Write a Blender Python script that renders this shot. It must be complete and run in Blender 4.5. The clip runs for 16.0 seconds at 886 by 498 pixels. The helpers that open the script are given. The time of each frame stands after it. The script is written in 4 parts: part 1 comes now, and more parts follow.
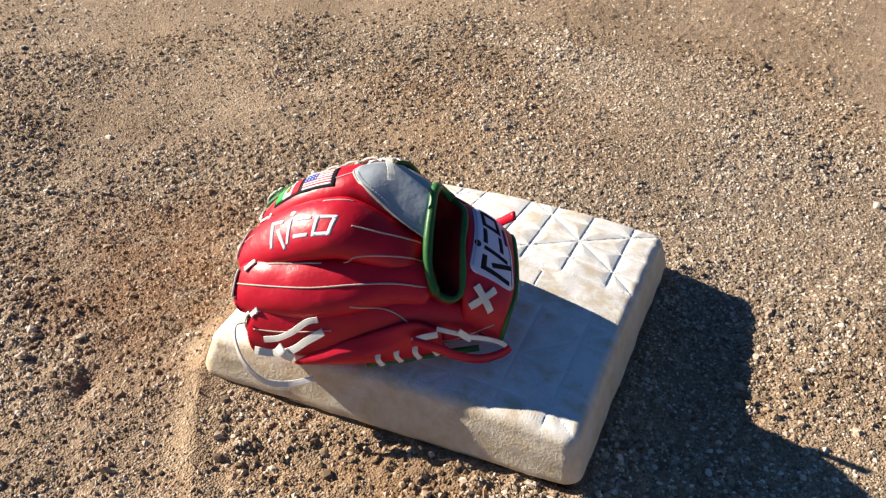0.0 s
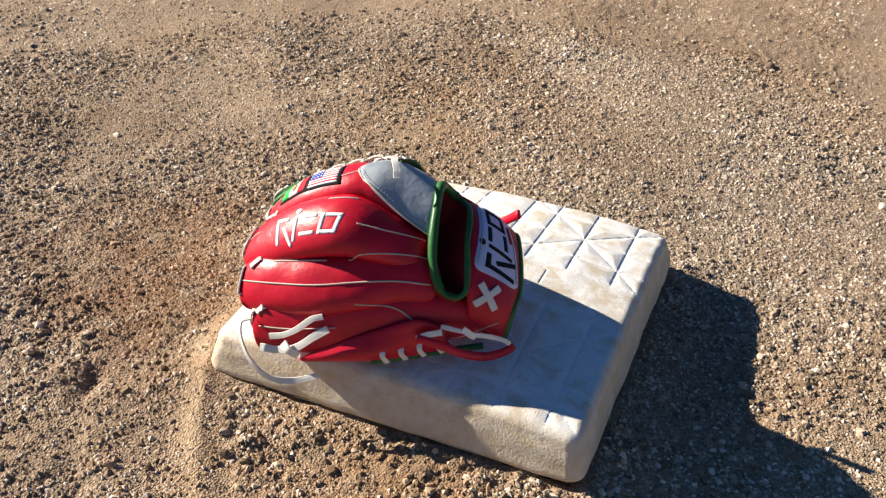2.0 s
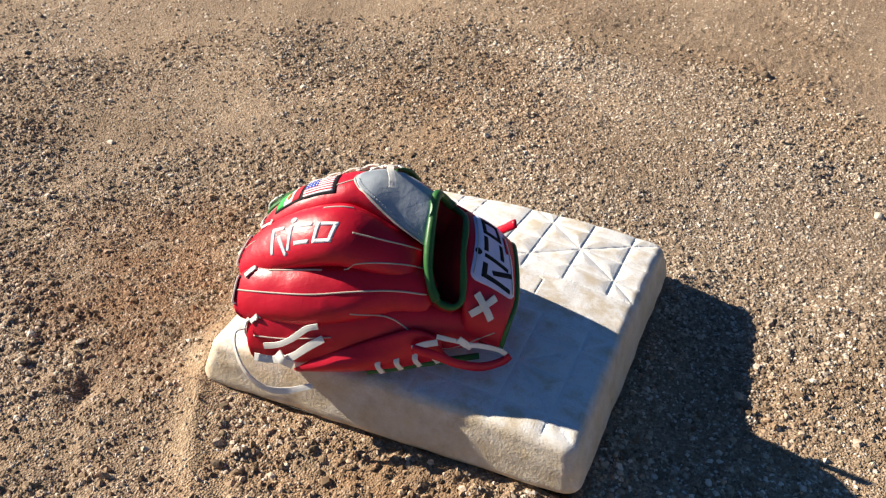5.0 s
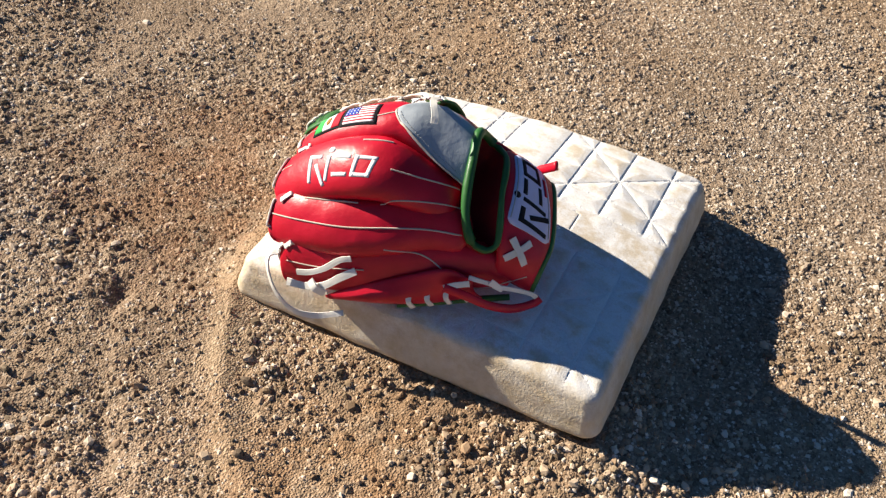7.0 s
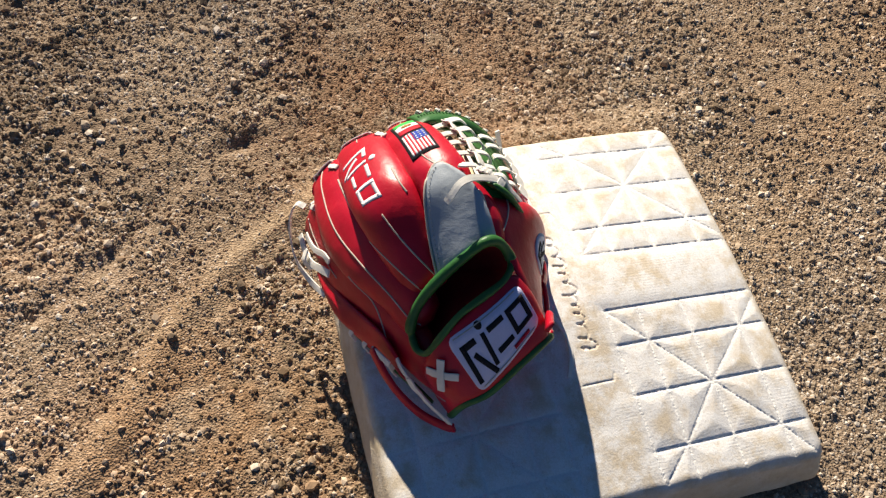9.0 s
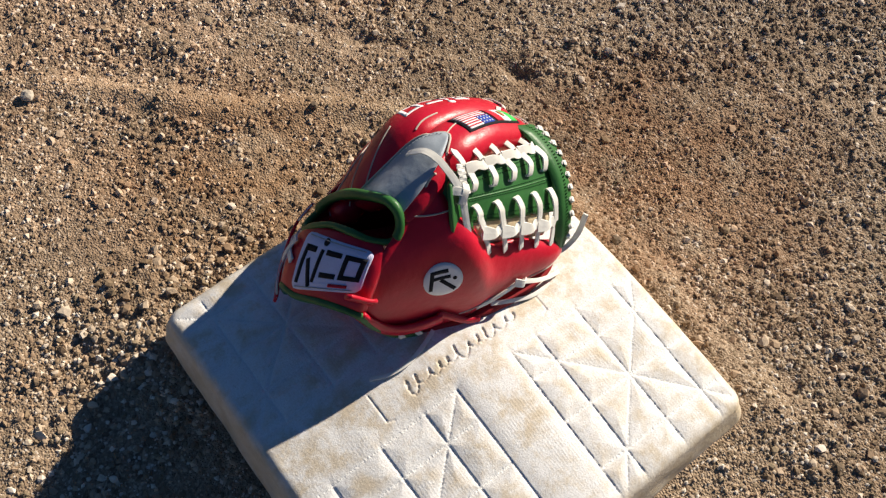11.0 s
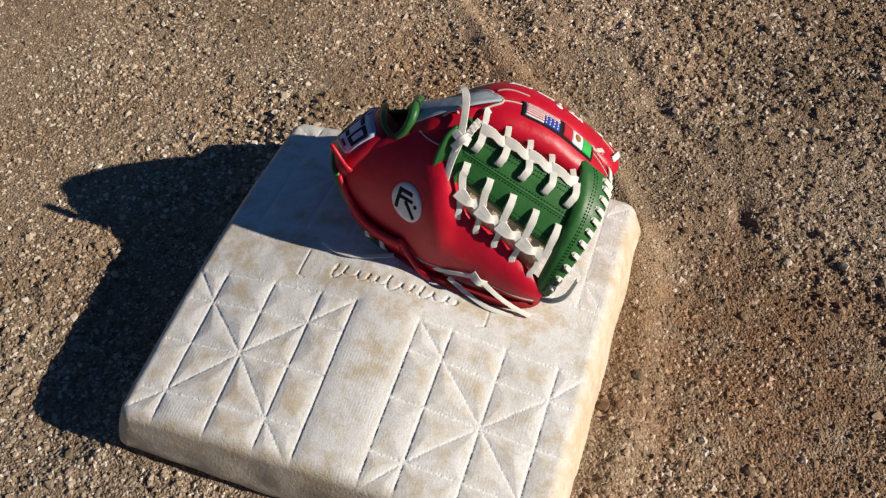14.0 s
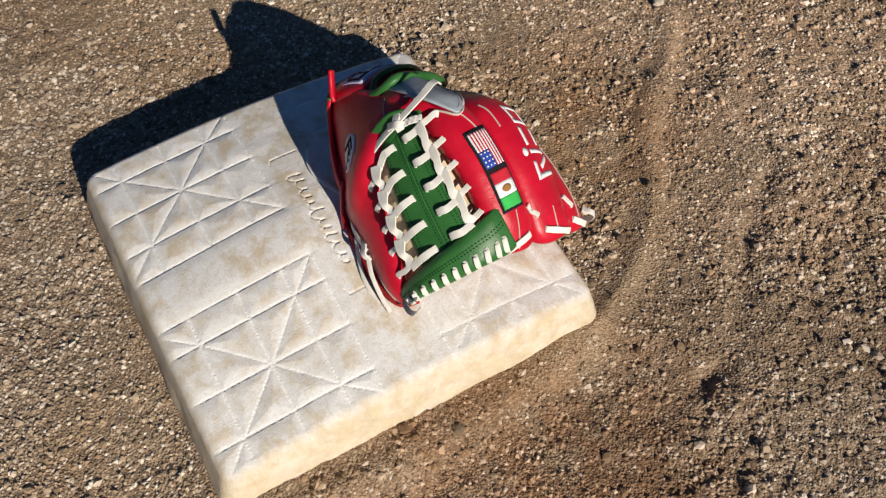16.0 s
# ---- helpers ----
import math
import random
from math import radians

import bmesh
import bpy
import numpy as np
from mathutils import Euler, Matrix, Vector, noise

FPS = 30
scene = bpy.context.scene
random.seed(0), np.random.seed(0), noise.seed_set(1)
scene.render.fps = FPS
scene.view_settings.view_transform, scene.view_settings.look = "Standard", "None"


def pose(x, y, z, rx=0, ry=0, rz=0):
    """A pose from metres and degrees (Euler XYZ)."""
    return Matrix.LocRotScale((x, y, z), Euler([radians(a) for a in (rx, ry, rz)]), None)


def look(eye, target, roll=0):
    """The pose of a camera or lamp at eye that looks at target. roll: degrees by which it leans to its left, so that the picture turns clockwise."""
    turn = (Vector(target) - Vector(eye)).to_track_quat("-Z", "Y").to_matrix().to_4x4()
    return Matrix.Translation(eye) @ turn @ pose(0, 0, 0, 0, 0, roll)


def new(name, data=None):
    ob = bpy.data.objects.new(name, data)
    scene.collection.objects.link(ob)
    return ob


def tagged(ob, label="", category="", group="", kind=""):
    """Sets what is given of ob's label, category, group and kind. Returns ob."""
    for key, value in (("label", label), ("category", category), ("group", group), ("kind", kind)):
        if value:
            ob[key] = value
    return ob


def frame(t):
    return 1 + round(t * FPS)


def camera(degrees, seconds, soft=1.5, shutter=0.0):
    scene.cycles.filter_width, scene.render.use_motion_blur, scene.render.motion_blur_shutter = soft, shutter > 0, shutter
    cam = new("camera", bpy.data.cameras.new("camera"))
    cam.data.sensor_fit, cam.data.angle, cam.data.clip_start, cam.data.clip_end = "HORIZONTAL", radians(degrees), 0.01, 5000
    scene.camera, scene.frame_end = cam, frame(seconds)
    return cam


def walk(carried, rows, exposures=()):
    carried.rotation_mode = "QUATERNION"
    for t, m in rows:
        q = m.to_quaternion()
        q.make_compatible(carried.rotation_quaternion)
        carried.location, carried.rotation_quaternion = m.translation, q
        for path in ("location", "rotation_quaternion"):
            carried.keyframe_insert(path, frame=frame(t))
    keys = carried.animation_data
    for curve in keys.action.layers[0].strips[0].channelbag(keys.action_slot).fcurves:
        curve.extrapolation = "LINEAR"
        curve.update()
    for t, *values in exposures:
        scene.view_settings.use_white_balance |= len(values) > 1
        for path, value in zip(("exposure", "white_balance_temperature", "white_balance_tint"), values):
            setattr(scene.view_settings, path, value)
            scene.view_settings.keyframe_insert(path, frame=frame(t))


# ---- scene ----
cam = camera(51.8, 16.0, soft=1.3)
PATH = [
    (0, (-0.28, 0.744, 0.641), (0.331, -0.79, -0.488), 2.1),
    (0.5, (-0.281, 0.745, 0.642), (0.324, -0.793, -0.484), 2.4),
    (1, (-0.281, 0.746, 0.645), (0.338, -0.789, -0.479), 2.2),
    (1.5, (-0.283, 0.747, 0.643), (0.346, -0.783, -0.481), 2.0),
    (2, (-0.283, 0.747, 0.642), (0.341, -0.781, -0.488), 2.1),
    (2.5, (-0.28, 0.746, 0.642), (0.338, -0.785, -0.487), 2.4),
    (3, (-0.279, 0.746, 0.641), (0.331, -0.793, -0.482), 2.6),
    (3.5, (-0.281, 0.746, 0.642), (0.326, -0.796, -0.478), 2.6),
    (4, (-0.281, 0.744, 0.641), (0.333, -0.798, -0.475), 2.5),
    (6.3, (-0.278, 0.742, 0.642), (0.338, -0.79, -0.486), 2.4),
    (6.5, (-0.276, 0.739, 0.638), (0.339, -0.776, -0.514), 2.6),
    (7, (-0.246, 0.699, 0.696), (0.325, -0.642, -0.674), 5.6),
    (7.5, (-0.252, 0.632, 0.834), (0.378, -0.439, -0.733), 8.3),
    (8, (-0.382, 0.474, 0.833), (0.425, -0.303, -0.824), 7.3),
    (8.5, (-0.336, 0.362, 0.808), (0.548, -0.234, -0.884), 7.7),
    (8.7, (-0.339, 0.316, 0.802), (0.582, -0.189, -0.9), 6.8),
    (10.8, (-0.277, -0.23, 0.84), (0.434, 0.464, -0.896), 3.2),
    (11, (-0.226, -0.235, 0.819), (0.427, 0.517, -0.916), 3.6),
    (11.5, (-0.116, -0.323, 0.807), (0.289, 0.626, -0.906), -0.6),
    (12, (-0.001, -0.418, 0.821), (0.126, 0.659, -0.859), -2.8),
    (12.5, (0.083, -0.375, 0.795), (0.018, 0.728, -0.872), -2.3),
    (13, (0.171, -0.438, 0.765), (-0.091, 0.744, -0.826), -2.7),
    (13.5, (0.167, -0.45, 0.691), (-0.199, 0.771, -0.851), -2.1),
    (14, (0.214, -0.465, 0.735), (-0.225, 0.743, -0.797), -1.6),
    (14.5, (0.316, -0.459, 0.798), (-0.234, 0.68, -0.751), 0.1),
    (15, (0.341, -0.339, 0.773), (-0.321, 0.678, -0.817), 0.9),
    (15.5, (0.446, -0.26, 0.772), (-0.418, 0.572, -0.829), -0.1),
    (16, (0.516, -0.187, 0.777), (-0.481, 0.43, -0.843), 2.1),
]
walk(cam, [(t, look(eye, target, roll)) for t, eye, target, roll in PATH],
     exposures=[(0, 1.12, 6600, 10), (6.3, 1.10, 6650, 10), (8.0, 1.0, 6800, 10), (8.7, 0.84, 6850, 10), (11.0, 0.60, 6650, 10), (12.0, 0.48, 6550, 10), (13.5, 0.18, 6500, 10), (16.0, 0.08, 6500, 10)])

# ---- light ----
SUN_EL, SUN_AZ = 27.4, 1.2
world = bpy.data.worlds.new("sky")
scene.world = world
world.use_nodes = True
nt = world.node_tree
sky = nt.nodes.new("ShaderNodeTexSky")
sky.sky_type = "NISHITA"
sky.sun_disc = False
sky.air_density, sky.dust_density, sky.ozone_density = 1.1, 0.0, 10.0
sky.sun_elevation = radians(SUN_EL)
sky.sun_rotation = radians(90 - SUN_AZ)
nt.links.new(sky.outputs[0], nt.nodes["Background"].inputs[0])
nt.nodes["Background"].inputs[1].default_value = 0.0340
sun = new("sun", bpy.data.lights.new("sun", "SUN"))
sun.data.energy = 5.0
sun.data.angle = radians(0.53)
sun.data.color = (1.0, 0.915, 0.78)
sun.matrix_world = look(
    (5 * math.cos(radians(SUN_AZ)) * math.cos(radians(SUN_EL)), 5 * math.sin(radians(SUN_AZ)) * math.cos(radians(SUN_EL)), 5 * math.sin(radians(SUN_EL))),
    (0, 0, 0),
)


# ---- materials ----
class Mat:
    """A small builder round a Principled material."""

    def __init__(self, name, rough=0.5, metal=0.0, spec=0.5):
        self.m = bpy.data.materials.new(name)
        self.m.use_nodes = True
        self.t = self.m.node_tree
        self.b = self.t.nodes["Principled BSDF"]
        self.b.inputs["Roughness"].default_value = rough
        self.b.inputs["Metallic"].default_value = metal
        self.b.inputs["Specular IOR Level"].default_value = spec
        self.pos = self.node("ShaderNodeNewGeometry").outputs["Position"]
        self.bumped = None

    def node(self, kind, **values):
        n = self.t.nodes.new(kind)
        for k, v in values.items():
            n.inputs[k].default_value = v
        return n

    def link(self, a, b):
        self.t.links.new(a, b)

    def noise(self, scale, detail=4.0, rough=0.55, stretch=None):
        n = self.node("ShaderNodeTexNoise", Scale=scale, Detail=detail, Roughness=rough)
        src = self.pos
        if stretch:
            mp = self.node("ShaderNodeMapping")
            mp.inputs["Scale"].default_value = stretch
            self.link(src, mp.inputs["Vector"])
            src = mp.outputs[0]
        self.link(src, n.inputs["Vector"])
        return n.outputs["Fac"]

    def ramp(self, fac, stops):
        r = self.t.nodes.new("ShaderNodeValToRGB")
        e = r.color_ramp.elements
        while len(e) < len(stops):
            e.new(0.5)
        for el, (p, c) in zip(e, stops):
            el.position = p
            el.color = (*c, 1) if len(c) == 3 else c
        self.link(fac, r.inputs[0])
        return r.outputs[0]

    def mix(self, fac, a, b, how="MIX"):
        n = self.t.nodes.new("ShaderNodeMix")
        n.data_type = "RGBA"
        n.blend_type = how
        for v, i in ((fac, 0), (a, 6), (b, 7)):
            if isinstance(v, (int, float)):
                n.inputs[i].default_value = v
            elif isinstance(v, tuple):
                n.inputs[i].default_value = (*v, 1)
            else:
                self.link(v, n.inputs[i])
        return n.outputs[2]

    def colour(self, c):
        if isinstance(c, tuple):
            self.b.inputs["Base Color"].default_value = (*c, 1)
        else:
            self.link(c, self.b.inputs["Base Color"])
        return self

    def bump(self, fac, strength, distance):
        n = self.node("ShaderNodeBump", Strength=strength, Distance=distance)
        self.link(fac, n.inputs["Height"])
        if self.bumped is not None:
            self.link(self.bumped, n.inputs["Normal"])
        self.bumped = n.outputs[0]
        self.link(self.bumped, self.b.inputs["Normal"])
        return self

    def rough(self, fac, lo, hi):
        n = self.node("ShaderNodeMapRange")
        n.inputs["To Min"].default_value, n.inputs["To Max"].default_value = lo, hi
        self.link(fac, n.inputs["Value"])
        self.link(n.outputs[0], self.b.inputs["Roughness"])
        return self


def leather(name, dark, light, lo=0.3, hi=0.5, grain=0.35):
    m = Mat(name, spec=0.34)
    m.colour(m.ramp(m.noise(38, 5), [(0.3, dark), (0.7, light)]))
    m.rough(m.noise(60, 4), lo, hi)
    m.bump(m.noise(26, 3), 0.30, 0.005)
    m.bump(m.noise(75, 4, 0.6), 0.22, 0.0025)
    vor = m.node("ShaderNodeTexVoronoi", Scale=900.0)
    m.link(m.pos, vor.inputs["Vector"])
    m.bump(vor.outputs["Distance"], grain * 0.6, 0.0003)
    return m.m


def cloth(name, col, var=0.25, rough=0.85, scale=700.0):
    m = Mat(name, rough, spec=0.25)
    d = tuple(c * (1 - var) for c in col)
    m.colour(m.ramp(m.noise(130, 4), [(0.3, d), (0.7, col)]))
    m.bump(m.noise(scale, 2), 0.5, 0.0006)
    return m.m


RED = leather("red_leather", (0.43, 0.004, 0.019), (0.56, 0.007, 0.030), 0.30, 0.46)
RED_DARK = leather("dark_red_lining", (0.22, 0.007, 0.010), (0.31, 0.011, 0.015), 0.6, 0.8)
GREEN = leather("green_leather", (0.020, 0.098, 0.022), (0.036, 0.150, 0.036), 0.34, 0.52)
GREY = leather("grey_leather", (0.30, 0.345, 0.39), (0.41, 0.455, 0.50), 0.40, 0.58)
CREAM = leather("cream_palm_leather", (0.55, 0.45, 0.30), (0.68, 0.57, 0.40), 0.55, 0.7)
LACE = leather("white_rawhide_lace", (0.66, 0.64, 0.58), (0.82, 0.80, 0.75), 0.45, 0.62, 0.25)
PIPING = leather("pale_piping", (0.42, 0.37, 0.32), (0.56, 0.50, 0.43), 0.5, 0.7, 0.2)
GREEN_THREAD = cloth("green_thread", (0.006, 0.06, 0.012))
WHITE_THREAD = cloth("white_thread", (0.80, 0.80, 0.82), 0.12)
GREY_THREAD = cloth("grey_thread", (0.45, 0.45, 0.44), 0.2)
LILAC = cloth("pale_lilac_patch_cloth", (0.66, 0.66, 0.86), 0.08)
BLACK_THREAD = cloth("black_thread", (0.012, 0.012, 0.016))
BLUE_THREAD = cloth("blue_thread", (0.03, 0.07, 0.40))
FLAG_RED = cloth("flag_red_thread", (0.55, 0.02, 0.04))
FLAG_GREEN = cloth("flag_green_thread", (0.05, 0.50, 0.10))
BROWN_THREAD = cloth("brown_thread", (0.34, 0.17, 0.05))
RUBBER = Mat("black_rubber", 0.75).colour((0.012, 0.012, 0.013)).m


def vinyl_material():
    """Dusty off-white moulded base cover: fine ribs, tan stains, warm dust on the flanks."""
    m = Mat("dusty_white_vinyl", 0.70, spec=0.18)
    stain = m.ramp(m.noise(34, 9, 0.70), [(0.46, (0, 0, 0)), (0.60, (0.9, 0.9, 0.9))])
    blot = m.ramp(m.noise(85, 6, 0.7), [(0.48, (0, 0, 0)), (0.75, (1, 1, 1))])
    speck = m.ramp(m.noise(420, 2), [(0.30, (1, 1, 1)), (0.36, (0, 0, 0))])
    cell = m.t.nodes.new("ShaderNodeAttribute")
    cell.attribute_name = "cell"
    c = m.mix(m.mix(1.0, stain, cell.outputs["Color"], "MULTIPLY"), (0.79, 0.785, 0.78), (0.61, 0.52, 0.395))
    half = m.node("ShaderNodeMath")
    half.operation = "MULTIPLY"
    half.inputs[1].default_value = 0.6
    m.link(blot, half.inputs[0])
    c = m.mix(half.outputs[0], c, (0.60, 0.50, 0.36))
    dot = m.node("ShaderNodeMath")
    dot.operation = "MULTIPLY"
    dot.inputs[1].default_value = 0.25
    m.link(speck, dot.inputs[0])
    c = m.mix(dot.outputs[0], c, (0.30, 0.22, 0.14))
    # pale thread in the seams and a fine powdery grain
    sewn = m.t.nodes.new("ShaderNodeAttribute")
    sewn.attribute_name = "thread"
    pale = m.node("ShaderNodeMath")
    pale.operation = "MULTIPLY"
    pale.inputs[1].default_value = 0.9
    m.link(sewn.outputs["Fac"], pale.inputs[0])
    c = m.mix(pale.outputs[0], c, (0.86, 0.855, 0.84))
    c = m.mix(1.0, c, m.ramp(m.noise(780, 3, 0.7), [(0.30, (0.86, 0.85, 0.83)), (0.60, (1.03, 1.03, 1.03))]), "MULTIPLY")
    # dust that clings to the rounded flanks, where the moulding meets the dirt
    dust = m.t.nodes.new("ShaderNodeAttribute")
    dust.attribute_name = "dust"
    low_dust = m.mix(1.0, dust.outputs["Color"], m.ramp(m.noise(48, 6, 0.7), [(0.30, (0.55, 0.55, 0.55)), (0.62, (1, 1, 1))]), "MULTIPLY")
    c = m.mix(low_dust, c, m.ramp(m.noise(60, 5, 0.7), [(0.3, (0.46, 0.35, 0.21)), (0.6, (0.60, 0.49, 0.33))]))
    m.colour(c)
    wv = m.node("ShaderNodeTexWave", Scale=112.0, Distortion=0.6, Detail=1.0)
    wv.bands_direction = "X"
    m.link(m.pos, wv.inputs["Vector"])
    ribs = m.node("ShaderNodeMath")
    ribs.operation = "MULTIPLY"
    m.link(wv.outputs["Fac"], ribs.inputs[0])
    flat = m.mix(dust.outputs["Fac"], (1.0, 1.0, 1.0), (0.0, 0.0, 0.0))
    m.link(m.mix(1.0, m.ramp(m.noise(19, 4), [(0.48, (0.05, 0.05, 0.05)), (0.62, (1, 1, 1))]), flat, "MULTIPLY"), ribs.inputs[1])
    m.bump(ribs.outputs[0], 0.09, 0.0006)
    m.bump(m.noise(620, 3), 0.38, 0.0007)
    m.bump(m.noise(140, 5, 0.7), 0.25, 0.0020)
    # rough twisted thread along the seams
    twist = m.node("ShaderNodeMath")
    twist.operation = "MULTIPLY"
    m.link(sewn.outputs["Fac"], twist.inputs[0])
    m.link(m.noise(480, 2, 0.6), twist.inputs[1])
    m.bump(twist.outputs[0], 0.5, 0.0022)
    low = m.node("ShaderNodeMath")
    low.operation = "MULTIPLY"
    m.link(dust.outputs["Fac"], low.inputs[0])
    m.link(m.noise(330, 3, 0.6), low.inputs[1])
    m.bump(low.outputs[0], 0.4, 0.0016)
    return m.m


def dirt_material(island=False):
    m = Mat("pebble" if island else "infield_dirt", 0.85, spec=0.25)
    broad = m.noise(3.2, 4)
    patch = m.noise(17, 5, 0.65)
    fine = m.noise(260, 3)
    c = m.ramp(broad, [(0.35, (0.275, 0.190, 0.125)), (0.65, (0.345, 0.262, 0.185))])
    c = m.mix(m.ramp(patch, [(0.42, (0, 0, 0)), (0.68, (0.55, 0.55, 0.55))]), c, (0.37, 0.245, 0.158))
    c = m.mix(0.55, c, m.ramp(fine, [(0.3, (0.24, 0.172, 0.115)), (0.7, (0.43, 0.345, 0.26))]))
    if island:
        rnd = m.t.nodes["Geometry"].outputs["Random Per Island"]
        tone = m.ramp(rnd, [(0.0, (0.12, 0.080, 0.052)), (0.25, (0.22, 0.180, 0.122)), (0.46, (0.34, 0.243, 0.165)), (0.64, (0.47, 0.365, 0.268)), (0.82, (0.61, 0.525, 0.42)), (0.94, (0.80, 0.74, 0.66))])
        red = m.ramp(rnd, [(0.0, (0.17, 0.100, 0.060)), (0.3, (0.32, 0.195, 0.112)), (0.6, (0.42, 0.265, 0.155)), (0.9, (0.50, 0.350, 0.225))])
        tone = m.mix(m.ramp(m.noise(7, 4, 0.6), [(0.46, (0, 0, 0)), (0.66, (0.4, 0.4, 0.4))]), tone, red)
        grey = m.ramp(rnd, [(0.0, (0.16, 0.125, 0.100)), (0.3, (0.34, 0.280, 0.220)), (0.6, (0.52, 0.440, 0.360)), (0.85, (0.70, 0.630, 0.540)), (0.97, (0.85, 0.80, 0.74))])
        pale = m.t.nodes.new("ShaderNodeAttribute")
        pale.attribute_name = "gravel"
        tone = m.mix(pale.outputs["Fac"], tone, grey)
        c = m.mix(0.85, c, tone)
    else:
        at = m.t.nodes.new("ShaderNodeAttribute")
        at.attribute_name = "sand"
        c = m.mix(at.outputs["Fac"], c, (0.50, 0.375, 0.245))
        vor = m.node("ShaderNodeTexVoronoi", Scale=470.0)
        m.link(m.pos, vor.inputs["Vector"])
        c = m.mix(0.55, c, m.ramp(vor.outputs["Color"], [(0.1, (0.11, 0.074, 0.048)), (0.55, (0.30, 0.218, 0.150)), (0.92, (0.56, 0.45, 0.34))]))
        m.bump(vor.outputs["Distance"], 0.75, 0.0022)
    m.bump(fine, 0.5, 0.0012)
    c = m.mix(1.0, c, (0.97, 0.94, 0.91), "MULTIPLY")
    damp = m.ramp(m.noise(2.6, 5, 0.6), [(0.40, (0.84, 0.81, 0.77)), (0.60, (1.08, 1.08, 1.07))])
    c = m.mix(1.0, c, damp, "MULTIPLY")
    # patches of redder soil, pale gravel and damp crumbs, and plain lighter or darker areas
    # dark tints at (-0.34, -0.36) and (0.48, 0.00) partly stand in for shade
    for place, inner, outer, tint in (((0.33, 0.06, 0), 0.05, 0.24, (1.18, 0.98, 0.84)), ((-0.34, -0.36, 0), 0.10, 0.42, (0.78, 0.80, 0.84)), ((-0.03, 0.31, 0), 0.06, 0.20, (0.88, 0.76, 0.64)), ((0.16, -0.52, 0), 0.08, 0.30, (1.00, 0.92, 0.84)), ((0.0, -0.62, 0), 0.12, 0.42, (1.10, 1.12, 1.13)), ((-0.32, -0.30, 0), 0.06, 0.26, (1.02, 1.01, 0.99)), ((-0.05, 0.64, 0), 0.14, 0.42, (1.30, 1.25, 1.25)), ((0.52, 0.42, 0), 0.14, 0.42, (0.78, 0.76, 0.75)), ((0.48, 0.00, 0), 0.10, 0.40, (0.78, 0.76, 0.75))):
        far = m.node("ShaderNodeVectorMath")
        far.operation = "DISTANCE"
        m.link(m.pos, far.inputs[0])
        far.inputs[1].default_value = place
        fade = m.node("ShaderNodeMapRange")
        for k, v in zip(("From Min", "From Max", "To Min", "To Max"), (inner, outer, 1.0, 0.0)):
            fade.inputs[k].default_value = v
        m.link(far.outputs["Value"], fade.inputs["Value"])
        mask = m.mix(1.0, fade.outputs[0], m.ramp(m.noise(16, 5, 0.65), [(0.38, (0.1, 0.1, 0.1)), (0.56, (1, 1, 1))]), "MULTIPLY")
        c = m.mix(mask, c, m.mix(1.0, c, tint, "MULTIPLY"))
    m.colour(c)
    return m.m


VINYL = vinyl_material()
DIRT = dirt_material()
PEBBLE = dirt_material(True)


# ---- mesh helpers ----
def V(*a):
    return Vector(a)


def link_mesh(name, bm, material, smooth=True):
    bmesh.ops.recalc_face_normals(bm, faces=bm.faces)
    me = bpy.data.meshes.new(name)
    bm.to_mesh(me)
    bm.free()
    me.materials.append(material)
    if smooth:
        me.polygons.foreach_set("use_smooth", [True] * len(me.polygons))
    return new(name, me)


def thing(name, place, label, category, group=""):
    ob = new(name)
    ob.empty_display_size = 0.05
    ob.location = place
    bpy.context.view_layer.update()
    return tagged(ob, label, category, group)


def part(name, bm, material, parent, label="", smooth=True):
    ob = link_mesh(name, bm, material, smooth)
    ob.parent = parent
    ob.matrix_parent_inverse = parent.matrix_basis.inverted() if parent.parent is None else Matrix.Identity(4)
    if label:
        ob["label"] = label
    return ob


def spline(pts, n, closed=False):
    """n points along a Catmull-Rom curve through pts."""
    pts = [Vector(p) for p in pts]
    k = len(pts)
    spans = k if closed else k - 1
    out = []
    for i in range(n):
        u = i * spans / (n if closed else n - 1)
        j = min(int(u), spans - 1)
        f = u - j
        if closed:
            a, b, c, d = (pts[(j + q) % k] for q in (-1, 0, 1, 2))
        else:
            b, c = pts[j], pts[j + 1]
            a = pts[j - 1] if j > 0 else b * 2 - c
            d = pts[j + 2] if j + 2 < k else c * 2 - b
        out.append(0.5 * (2 * b + (c - a) * f + (2 * a - 5 * b + 4 * c - d) * f * f + (3 * b - a - 3 * c + d) * f ** 3))
    return out


def grid_faces(bm, rows, close_u=False, close_v=False):
    vs = [[bm.verts.new(p) for p in r] for r in rows]
    nu, nv = len(vs), len(vs[0])
    for i in range(nu if close_u else nu - 1):
        for j in range(nv if close_v else nv - 1):
            a, b, c, d = vs[i][j], vs[i][(j + 1) % nv], vs[(i + 1) % nu][(j + 1) % nv], vs[(i + 1) % nu][j]
            if len({a, b, c, d}) == 4:
                bm.faces.new((a, b, c, d))
    return vs


